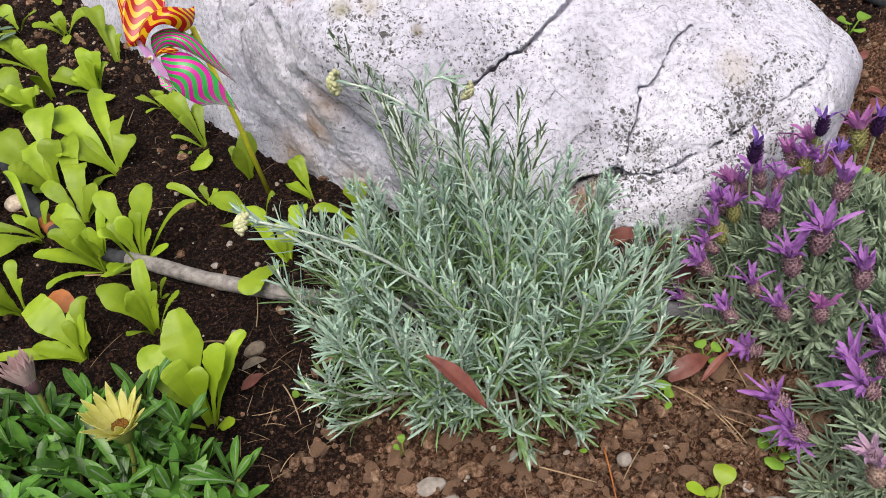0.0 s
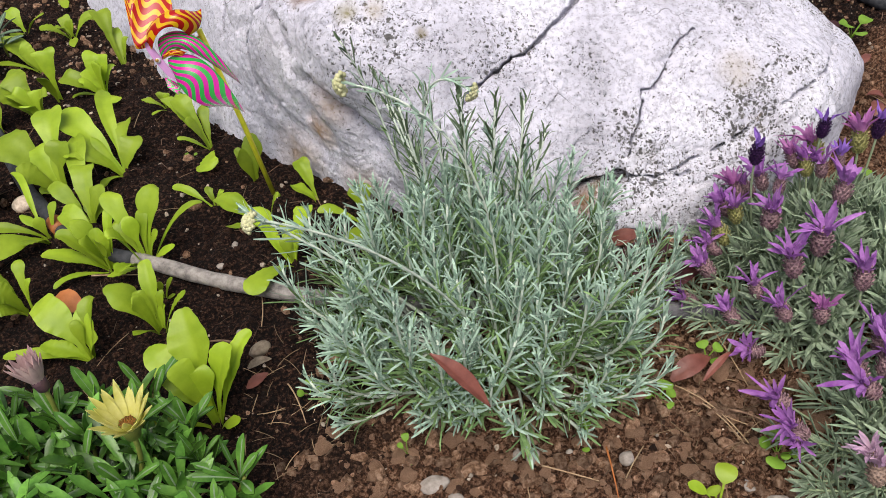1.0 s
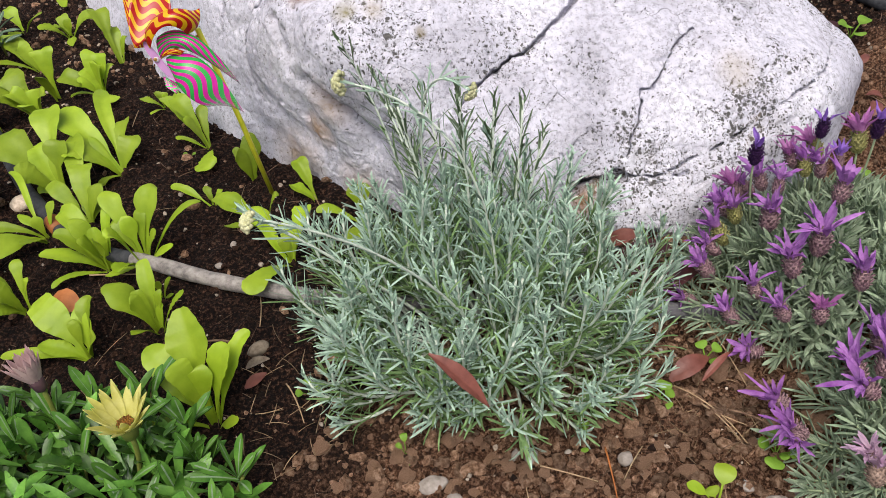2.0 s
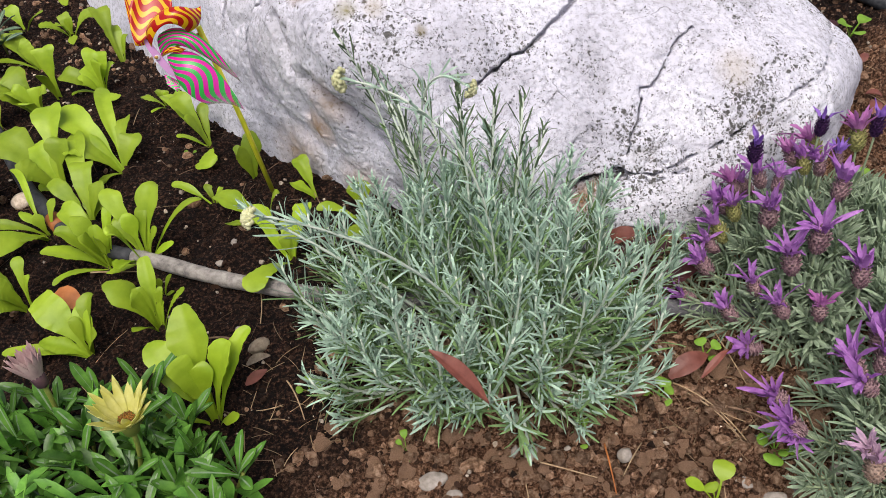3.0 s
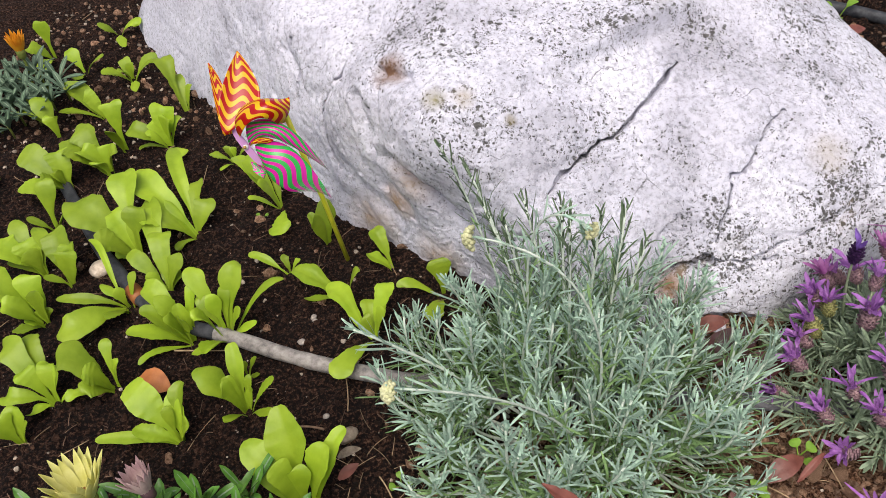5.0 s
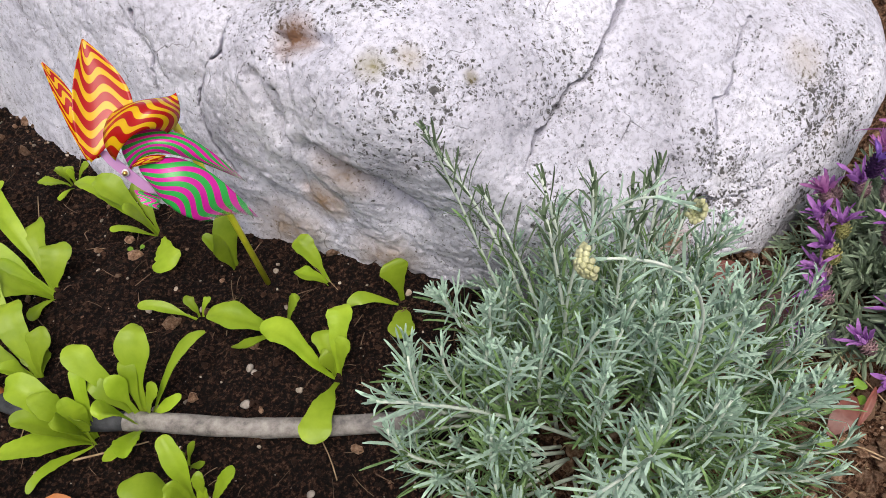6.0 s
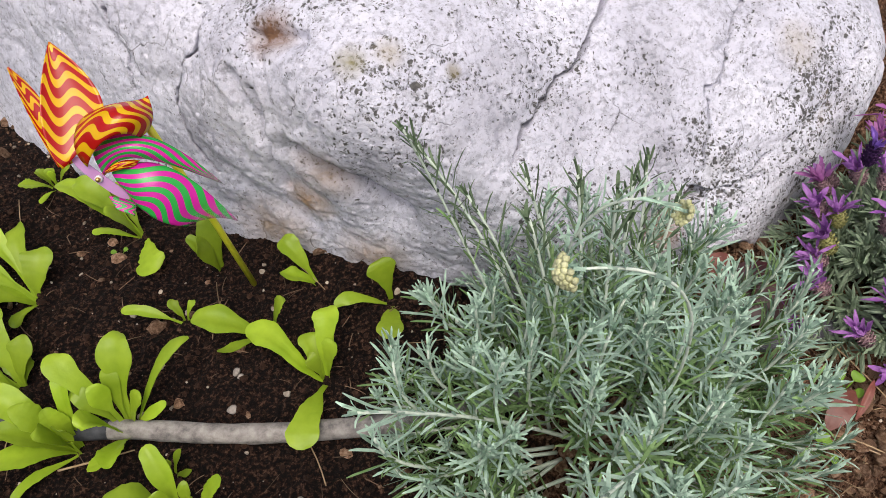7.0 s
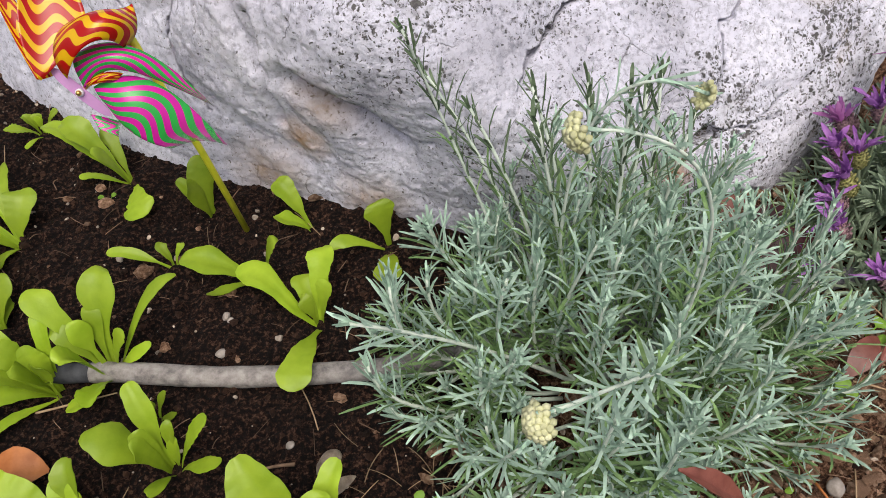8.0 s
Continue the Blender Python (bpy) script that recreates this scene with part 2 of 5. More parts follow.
def rock_material():
    """White weathered limestone with dark lichen specks in drifts, grey bloom and a few tan stains."""
    m, nodes, links, b = mat("limestone")
    tone = ramp(nodes, links, noise_node(nodes, links, 7, 5, 0.6), [(0.30, (0.41, 0.405, 0.465)), (0.48, (0.63, 0.625, 0.71)), (0.70, (0.73, 0.73, 0.81))])
    fine = ramp(nodes, links, noise_node(nodes, links, 150, 8, 0.75), [(0.38, (0.66, 0.66, 0.67)), (0.52, (1.08, 1.08, 1.08))])
    base = mix(nodes, links, 1.0, tone, fine, "MULTIPLY")
    drift = ramp(nodes, links, noise_node(nodes, links, 9, 6, 0.62), [(0.40, (0, 0, 0)), (0.66, (1, 1, 1))])
    # lichen keeps to the top and the sunny side, the shaded flank is nearly clean
    spot = nodes.new("ShaderNodeSeparateXYZ")
    links.new(nodes.new("ShaderNodeTexCoord").outputs["Object"], spot.inputs[0])
    sunny = calc(nodes, links, "MULTIPLY", calc(nodes, links, "ADD", calc(nodes, links, "ADD", spot.outputs["X"], calc(nodes, links, "MULTIPLY", spot.outputs["Z"], 0.8)), 0.04), 9.0, True)
    drift = calc(nodes, links, "MULTIPLY", drift, calc(nodes, links, "ADD", calc(nodes, links, "MULTIPLY", sunny, 0.85), 0.15))
    bloom = ramp(nodes, links, noise_node(nodes, links, 26, 7, 0.7), [(0.52, (0, 0, 0)), (0.72, (0.75, 0.75, 0.75))])
    base = mix(nodes, links, calc(nodes, links, "MULTIPLY", bloom, drift), base, (0.27, 0.265, 0.265))
    # lichen specks and pits: ragged dots of many sizes, thicker where the drift is strong
    wob = nodes.new("ShaderNodeTexNoise")
    wob.inputs["Scale"].default_value, wob.inputs["Detail"].default_value = 160, 3
    here = nodes.new("ShaderNodeTexCoord")
    links.new(here.outputs["Object"], wob.inputs["Vector"])
    shift = nodes.new("ShaderNodeVectorMath")
    shift.operation = "MULTIPLY_ADD"
    links.new(wob.outputs["Color"], shift.inputs[0])
    shift.inputs[1].default_value = (0.012, 0.012, 0.012)
    links.new(here.outputs["Object"], shift.inputs[2])
    pits = None
    for scale, radius, least, soft, grey, power in ((55, 0.42, 0.13, 5.0, (0.12, 0.115, 0.115), 0.85), (105, 0.42, 0.28, 5.0, (0.085, 0.082, 0.082), 0.9),
                                                    (190, 0.46, 0.42, 5.0, (0.10, 0.097, 0.095), 0.85), (330, 0.48, 0.50, 4.0, (0.13, 0.125, 0.12), 0.75)):
        cell = nodes.new("ShaderNodeTexVoronoi")
        cell.inputs["Scale"].default_value = scale
        links.new(shift.outputs[0], cell.inputs["Vector"])
        pick = nodes.new("ShaderNodeSeparateXYZ")
        links.new(cell.outputs["Color"], pick.inputs[0])
        chance = calc(nodes, links, "ADD", calc(nodes, links, "MULTIPLY", drift, 0.56), least - 1.0)
        size = calc(nodes, links, "MULTIPLY", calc(nodes, links, "ADD", pick.outputs["X"], chance, True), radius * 1.6)
        mask = calc(nodes, links, "MULTIPLY", calc(nodes, links, "SUBTRACT", size, cell.outputs["Distance"]), soft, True)
        mask = calc(nodes, links, "MULTIPLY", mask, power * 1.3, True)
        base = mix(nodes, links, mask, base, grey)
        pits = mask if pits is None else calc(nodes, links, "MAXIMUM", pits, mask)
    hair = nodes.new("ShaderNodeTexVoronoi")
    hair.feature = "DISTANCE_TO_EDGE"
    hair.inputs["Scale"].default_value = 11
    bent = nodes.new("ShaderNodeTexNoise")
    bent.inputs["Scale"].default_value, bent.inputs["Detail"].default_value = 14, 6
    links.new(here.outputs["Object"], bent.inputs["Vector"])
    swayed = nodes.new("ShaderNodeVectorMath")
    swayed.operation = "MULTIPLY_ADD"
    links.new(bent.outputs["Color"], swayed.inputs[0])
    swayed.inputs[1].default_value = (0.10, 0.10, 0.10)
    links.new(here.outputs["Object"], swayed.inputs[2])
    links.new(swayed.outputs[0], hair.inputs["Vector"])
    split = calc(nodes, links, "SUBTRACT", 1.0, calc(nodes, links, "MULTIPLY", hair.outputs["Distance"], 90.0), True)
    split = calc(nodes, links, "MULTIPLY", split, ramp(nodes, links, noise_node(nodes, links, 12, 3), [(0.50, (0, 0, 0)), (0.60, (0.75, 0.75, 0.75))]))
    base = mix(nodes, links, split, base, (0.10, 0.095, 0.10))
    pits = calc(nodes, links, "MAXIMUM", pits, split)
    rust = ramp(nodes, links, noise_node(nodes, links, 48, 6, 0.7), [(0.58, (0, 0, 0)), (0.70, (0.22, 0.22, 0.22))])
    base = mix(nodes, links, calc(nodes, links, "MULTIPLY", rust, drift), base, (0.30, 0.25, 0.20))
    tan = noise_node(nodes, links, 8.5, 5, 0.6, dist=0.8)
    tan = ramp(nodes, links, tan, [(0.66, (0, 0, 0)), (0.76, (0.45, 0.45, 0.45))])
    base = mix(nodes, links, tan, base, (0.42, 0.30, 0.17))
    co = nodes.new("ShaderNodeTexCoord")
    for place, size, colour, power in (((-0.15, 0.145, 0.085), 0.036, (0.36, 0.22, 0.11), 0.85), ((-0.135, 0.118, 0.145), 0.045, (0.34, 0.25, 0.17), 0.7), ((-0.20, 0.165, 0.02), 0.06, (0.40, 0.29, 0.19), 0.6), ((-0.008, 0.111, 0.236), 0.012, (0.22, 0.17, 0.05), 0.9),
                                       ((0.178, -0.008, 0.073), 0.030, (0.34, 0.19, 0.09), 0.9), ((-0.093, 0.124, 0.261), 0.020, (0.30, 0.27, 0.14), 0.6), ((-0.060, 0.122, 0.262), 0.018, (0.40, 0.34, 0.24), 0.6), ((-0.10, 0.10, 0.02), 0.05, (0.38, 0.26, 0.16), 0.6),
                                       ((0.37, 0.11, 0.165), 0.035, (0.42, 0.36, 0.26), 0.45), ((-0.150, 0.192, 0.255), 0.030, (0.22, 0.12, 0.07), 0.9)):
        d = nodes.new("ShaderNodeVectorMath")
        d.operation = "DISTANCE"
        links.new(co.outputs["Object"], d.inputs[0])
        d.inputs[1].default_value = place
        near = calc(nodes, links, "SUBTRACT", 1.0, calc(nodes, links, "DIVIDE", d.outputs["Value"], size), True)
        near = calc(nodes, links, "MULTIPLY", calc(nodes, links, "MULTIPLY", near, noise_node(nodes, links, 70, 5)), 2.6 * power, True)
        base = mix(nodes, links, near, base, colour)
    links.new(base, b.inputs["Base Color"])
    b.inputs["Roughness"].default_value, b.inputs["Specular IOR Level"].default_value = 0.85, 0.3
    relief = calc(nodes, links, "SUBTRACT", noise_node(nodes, links, 110, 10, 0.75), calc(nodes, links, "MULTIPLY", pits, 0.35))
    bump(nodes, links, b, relief, 0.8, 0.004)
    return m


def stripes_material(name, first, second, period, wave, swing_by=0.05, fade=2.0, share=0.5):
    """Glossy printed film with wavy stripes, laid out by the sheet's own coordinates."""
    m, nodes, links, b = mat(name)
    uv = nodes.new("ShaderNodeTexCoord")
    w = nodes.new("ShaderNodeTexWave")
    w.wave_type, w.bands_direction, w.wave_profile = "BANDS", "X", "SIN"
    w.inputs["Scale"].default_value, w.inputs["Distortion"].default_value = period, 0.0
    sep = nodes.new("ShaderNodeSeparateXYZ")
    links.new(uv.outputs["UV"], sep.inputs[0])
    swing = calc(nodes, links, "MULTIPLY", calc(nodes, links, "SINE", calc(nodes, links, "MULTIPLY", sep.outputs["Y"], wave)), swing_by)
    com = nodes.new("ShaderNodeCombineXYZ")
    links.new(calc(nodes, links, "ADD", sep.outputs["X"], swing), com.inputs["X"])
    links.new(com.outputs[0], w.inputs["Vector"])
    base = ramp(nodes, links, w.outputs["Fac"], [(share - 0.06, first), (share + 0.06, second)])
    links.new(base, b.inputs["Base Color"])
    b.inputs["Roughness"].default_value, b.inputs["Specular IOR Level"].default_value = 0.22, 0.6
    tr = nodes.new("ShaderNodeBsdfTranslucent")
    links.new(base, tr.inputs["Color"])
    ms = nodes.new("ShaderNodeMixShader")
    ms.inputs[0].default_value = 0.30
    links.new(b.outputs[0], ms.inputs[1])
    links.new(tr.outputs[0], ms.inputs[2])
    clear = nodes.new("ShaderNodeBsdfTransparent")
    film = nodes.new("ShaderNodeMixShader")
    tip = nodes.new("ShaderNodeUVMap")
    tip.uv_map = "sheet"
    along = nodes.new("ShaderNodeSeparateXYZ")
    links.new(tip.outputs["UV"], along.inputs[0])
    links.new(calc(nodes, links, "MULTIPLY", calc(nodes, links, "SUBTRACT", along.outputs["X"], fade), 2.2, True), film.inputs[0])
    links.new(ms.outputs[0], film.inputs[1])
    links.new(clear.outputs[0], film.inputs[2])
    links.new(film.outputs[0], nodes["Material Output"].inputs["Surface"])
    return m


SOIL, ROCK = soil_material(), rock_material()
CLOD = rough_matter("clay_clod", [(0.36, (0.14, 0.076, 0.044)), (0.49, (0.32, 0.185, 0.112)), (0.62, (0.52, 0.35, 0.24))], 200, 0.95, 1.0, 0.006, vary=0.5)
CRUMB = rough_matter("compost_crumb", [(0.3, (0.011, 0.005, 0.003)), (0.55, (0.048, 0.023, 0.014)), (0.75, (0.12, 0.066, 0.043))], 160, 0.95, 1.0, 0.004, vary=0.75)
PEBBLE = rough_matter("pebble_stone", [(0.3, (0.16, 0.135, 0.11)), (0.55, (0.28, 0.25, 0.225)), (0.8, (0.42, 0.39, 0.36))], 90, 0.75, 0.3, 0.001, vary=0.3)
GRIT = rough_matter("pale_grit", [(0.3, (0.28, 0.21, 0.15)), (0.7, (0.55, 0.48, 0.40))], 150, 0.8, 0.3, 0.001, vary=0.45)
STRAW = rough_matter("dry_straw", [(0.3, (0.22, 0.14, 0.075)), (0.7, (0.42, 0.31, 0.19))], 120, 0.8, 0.3, 0.0006, vary=0.45)
FIBRE = rough_matter("fine_root", [(0.3, (0.10, 0.06, 0.04)), (0.7, (0.26, 0.17, 0.11))], 120, 0.85, 0.3, 0.0006, vary=0.5)
STONE = rough_matter("tan_stone", [(0.35, (0.13, 0.10, 0.075)), (0.65, (0.30, 0.25, 0.19))], 80, 0.85, 0.5, 0.002)
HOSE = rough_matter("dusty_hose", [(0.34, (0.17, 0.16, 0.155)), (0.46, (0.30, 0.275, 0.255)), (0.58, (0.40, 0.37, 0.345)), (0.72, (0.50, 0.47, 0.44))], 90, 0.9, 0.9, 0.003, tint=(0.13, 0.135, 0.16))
BLACK_HOSE = rough_matter("black_hose", [(0.35, (0.02, 0.022, 0.026)), (0.7, (0.075, 0.078, 0.085))], 70, 0.55, 0.25, 0.0008)
LETTUCE = leafy("lettuce_leaf", (0.28, 0.43, 0.018), (0.46, 0.62, 0.045), 24, 0.42, 0.34, 0.30, 0.45, 0.5, "object")
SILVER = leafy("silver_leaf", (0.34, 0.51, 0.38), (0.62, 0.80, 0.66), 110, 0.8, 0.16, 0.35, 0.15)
# older leaves are greener; the shrub's inner shade is mixed into this colour too
SILVER_GREEN = leafy("older_shaded_silver_leaf", (0.15, 0.28, 0.09), (0.34, 0.50, 0.22), 110, 0.8, 0.18, 0.4, 0.15)
# the silver leaf again, its colour darkened to stand as if against the light
SILVER_SHADED = leafy("shaded_silver_leaf", (0.085, 0.14, 0.07), (0.26, 0.35, 0.21), 110, 0.75, 0.2, 0.3, 0.2)
SILVER_STEM = leafy("silver_stem", (0.56, 0.65, 0.54), (0.76, 0.83, 0.74), 110, 0.8, 0.05, 0.15, 0.2)
LAV_LEAF = leafy("lavender_leaf", (0.20, 0.29, 0.17), (0.46, 0.56, 0.40), 90, 0.7, 0.2, 0.4, 0.25)
LAV_STEM = leafy("lavender_stem", (0.22, 0.30, 0.16), (0.34, 0.40, 0.26), 90, 0.7, 0.05, 0.2, 0.2)
LAV_BRACT = leafy("lavender_bract", (0.34, 0.10, 0.47), (0.70, 0.36, 0.80), 70, 0.6, 0.38, 0.45, 0.25)
LAV_PINK = leafy("pink_bract", (0.42, 0.11, 0.40), (0.70, 0.33, 0.66), 70, 0.6, 0.38, 0.4, 0.25)
LAV_SPIKE = leafy("lavender_spike", (0.20, 0.11, 0.15), (0.42, 0.29, 0.29), 160, 0.85, 0.0, 0.45, 0.15)
LAV_DARK = leafy("dark_spike", (0.030, 0.010, 0.055), (0.09, 0.035, 0.12), 160, 0.8, 0.0, 0.4, 0.2)
LAV_TAN = leafy("tan_spike", (0.30, 0.21, 0.17), (0.50, 0.38, 0.31), 160, 0.85, 0.0, 0.35, 0.15)
LAV_BLUE = leafy("violet_bract", (0.24, 0.10, 0.52), (0.46, 0.26, 0.80), 70, 0.6, 0.3, 0.3, 0.25)
LAV_PALE = leafy("faded_bract", (0.58, 0.36, 0.56), (0.78, 0.58, 0.70), 70, 0.6, 0.3, 0.25, 0.25)
LAV_GREEN = leafy("green_spike", (0.24, 0.25, 0.08), (0.42, 0.40, 0.18), 160, 0.85, 0.0, 0.35, 0.15)
GAZ_LEAF = leafy("gazania_leaf", (0.045, 0.16, 0.016), (0.20, 0.43, 0.07), 50, 0.30, 0.2, 0.75, 0.45)
GAZ_UNDER = leafy("gazania_rib", (0.2, 0.32, 0.18), (0.36, 0.46, 0.32), 70, 0.7, 0.1, 0.15, 0.2)
GAZ_PETAL = leafy("pale_yellow_petal", (0.66, 0.64, 0.15), (0.86, 0.84, 0.38), 60, 0.55, 0.35, 0.15, 0.3)
GAZ_CORE = leafy("gazania_disc", (0.13, 0.05, 0.012), (0.32, 0.14, 0.02), 200, 0.8, 0.0, 0.3)
GAZ_PINK = leafy("faded_petal", (0.4, 0.24, 0.26), (0.66, 0.5, 0.46), 60, 0.7, 0.2, 0.25, 0.2)
GAZ_CUP = leafy("gazania_cup", (0.11, 0.17, 0.03), (0.27, 0.29, 0.06), 60, 0.6, 0.1, 0.25, 0.3)
GAZ_PURPLE = leafy("purple_cup", (0.045, 0.02, 0.04), (0.14, 0.08, 0.08), 60, 0.6, 0.0, 0.25, 0.3)
ORANGE = leafy("orange_petal", (0.75, 0.25, 0.01), (0.90, 0.48, 0.03), 60, 0.5, 0.3, 0.25)
FAR_LEAF = leafy("grey_leaf", (0.06, 0.11, 0.06), (0.16, 0.24, 0.16), 50, 0.6, 0.15, 0.4)
WEED = leafy("weed_leaf", (0.17, 0.33, 0.03), (0.28, 0.48, 0.06), 60, 0.5, 0.3, 0.2, 0.4)
RED_LEAF = leafy("dry_red_leaf", (0.14, 0.04, 0.028), (0.27, 0.095, 0.07), 60, 0.45, 0.1, 0.25, 0.5, 0.4, "object")
ORANGE_LEAF = leafy("dry_orange_leaf", (0.32, 0.10, 0.025), (0.50, 0.19, 0.06), 50, 0.5, 0.15, 0.2, 0.4, 0.4, "object")
MAROON = leafy("maroon_leaf", (0.035, 0.010, 0.012), (0.085, 0.022, 0.022), 45, 0.4, 0.1, 0.25, 0.5, 0.3, "object")
BUD = leafy("cream_bud", (0.52, 0.53, 0.26), (0.76, 0.76, 0.5), 220, 0.8, 0.1, 0.25, 0.2)
FILM_RED = stripes_material("red_yellow_film", (0.85, 0.53, 0.010), (0.50, 0.010, 0.007), 1.75, 10.0, 0.075, 2.0, 0.42)
FILM_PINK = stripes_material("pink_green_film", (0.04, 0.48, 0.08), (0.70, 0.02, 0.40), 2.1, 8.0, 0.095, 0.72)
STICK = leafy("painted_stick", (0.60, 0.64, 0.03), (0.80, 0.76, 0.05), 60, 0.4, 0.0, 0.1, 0.5)
LILAC = leafy("lilac_plastic", (0.46, 0.22, 0.46), (0.56, 0.30, 0.56), 40, 0.35, 0.1, 0.05, 0.5, 0.05)
WHITE_CAP = leafy("white_plastic", (0.75, 0.74, 0.74), (0.82, 0.81, 0.80), 40, 0.3, 0.0, 0.05, 0.5, 0.05)
brass, _, _, _b = mat("brass_pin")
_b.inputs["Base Color"].default_value, _b.inputs["Metallic"].default_value, _b.inputs["Roughness"].default_value = (0.75, 0.48, 0.14, 1), 1.0, 0.3


# ---- ground: one sheet of turned earth to the horizon ----
def earth_height(x, y):
    """Height of the bed at a plan place, for arrays."""
    x, y = np.asarray(x, float), np.asarray(y, float)
    p = np.stack([x, y, 0 * x], -1)
    clay = 1 / (1 + np.exp(np.clip(-(x - 0.55 * y - 0.10) * 30, -60, 60)))
    crumble = fbm(p * 55, 4, 0.6)
    clods = np.maximum(vnoise(p * 38 + 5), 0) ** 1.2 * 0.004 + np.maximum(vnoise(p * 95 + 9), 0) * 0.009
    h = 0.006 * fbm(p * 7, 3) + 0.0042 * crumble + clay * (clods + 0.004 * crumble - 0.004) + (1 - clay) * 0.007 * np.maximum(vnoise(p * 70), 0)
    return h - 0.004


def build_ground():
    def spread(lo, hi, step, n):
        mid = np.arange(lo, hi + step, step)
        out = step * np.cumsum(1.33 ** np.arange(1, n))
        return np.concatenate([lo - out[::-1], mid, mid[-1] + out])

    xs, ys = spread(-0.95, 0.80, 0.0035, 40), spread(-0.62, 1.0, 0.0035, 40)
    gx, gy = np.meshgrid(xs, ys)
    fade = np.clip(1.4 - np.hypot(gx, gy) / 3, 0, 1)
    z = earth_height(gx.ravel(), gy.ravel()) * fade.ravel()
    w = len(xs)
    idx = np.arange(len(ys) - 1)[:, None] * w + np.arange(w - 1)[None]
    faces = np.stack([idx, idx + 1, idx + w + 1, idx + w], -1).reshape(-1, 4)
    me = bpy.data.meshes.new("ground")
    v = np.stack([gx.ravel(), gy.ravel(), z], -1)
    me.vertices.add(len(v))
    me.vertices.foreach_set("co", v.ravel())
    me.loops.add(faces.size)
    me.loops.foreach_set("vertex_index", faces.ravel())
    me.polygons.add(len(faces))
    me.polygons.foreach_set("loop_start", np.arange(0, faces.size, 4))
    me.polygons.foreach_set("use_smooth", np.ones(len(faces), bool))
    me.update(calc_edges=True)
    return tagged(part("ground", me, SOIL), "crumbly garden bed, dark compost turning to brown clay", "soil", kind="structure")


GROUND = build_ground()


def gz(x, y):
    return float(earth_height(np.array([x]), np.array([y]))[0])


# ---- the white boulder ----
ROCK_CENTRE = np.array([0.12, 0.30, 0.06])
# facets of the boulder: outward normal and distance from its centre
ROCK_FACETS = np.array([
    (-0.618, -0.786, 0.031, 0.290), (0.104, -0.730, 0.676, 0.241), (0.153, -0.328, 0.932, 0.211),
    (0.500, -0.615, 0.610, 0.425), (0.420, -0.150, 0.895, 0.258), (0.333, -0.936, 0.115, 0.347),
    (-0.463, -0.307, 0.832, 0.308), (0.000, 0.995, 0.100, 0.452),
    (0.930, 0.000, 0.568, 0.558), (0.750, 0.600, 0.280, 0.350), (0.794, -0.608, -0.027, 0.432), (0.105, 0.405, 0.908, 0.338), (0.0, 0.0, -1.0, 0.16), (-0.903, 0.0, 0.430, 0.350)])
ROCK_LEFT = np.array([
    (-0.740, -0.600, 0.300, 0.346), (-0.566, -0.823, 0.05, 0.286), (-0.55, -0.55, 0.63, 0.318), (-0.15, -0.22, 0.96, 0.228), (-0.95, 0.28, 0.12, 1.08),
    (0.0, 0.995, 0.1, 0.452), (0.45, -0.89, 0.05, 0.085), (0.45, -0.10, 0.89, 0.24), (0.75, 0.60, 0.28, 0.30), (0.93, 0.0, 0.37, 0.36), (0.0, 0.0, -1.0, 0.16)])


def facets_radius(way, facets, sharp):
    q = np.maximum(way @ facets[:, :3].T / facets[:, 3], 0.02)
    return 1 / ((q**sharp).sum(1) ** (1 / sharp))


def near_line(points, line):
    """Distance of each point from a polyline."""
    best = np.full(len(points), 9.0)
    for a, b in zip(line[:-1], line[1:]):
        a, ab = np.array(a), np.subtract(b, a)
        s = np.clip((points - a) @ ab / (ab @ ab), 0, 1)
        best = np.minimum(best, np.linalg.norm(points - a - s[:, None] * ab, axis=1))
    return best


def rock_form(way):
    """Distance of the boulder's surface from its centre along unit directions, before the fine relief."""
    r1, r2 = facets_radius(way, ROCK_FACETS, 18.0), facets_radius(way, ROCK_LEFT, 34.0)
    r = (r1**24 + r2**24) ** (1 / 24)
    p = ROCK_CENTRE + way * r[:, None]
    for (x, y, z), high, wide in (((-0.075, 0.10, 0.24), 0.028, 0.075), ((0.03, 0.19, 0.25), 0.008, 0.06),
                                  ((0.35, 0.10, 0.17), 0.012, 0.09),
                                  ((-0.175, 0.20, 0.235), 0.012, 0.03)):
        r = r + high * np.exp(-((p - (x, y, z)) ** 2).sum(1) / (2 * wide**2))
    return r


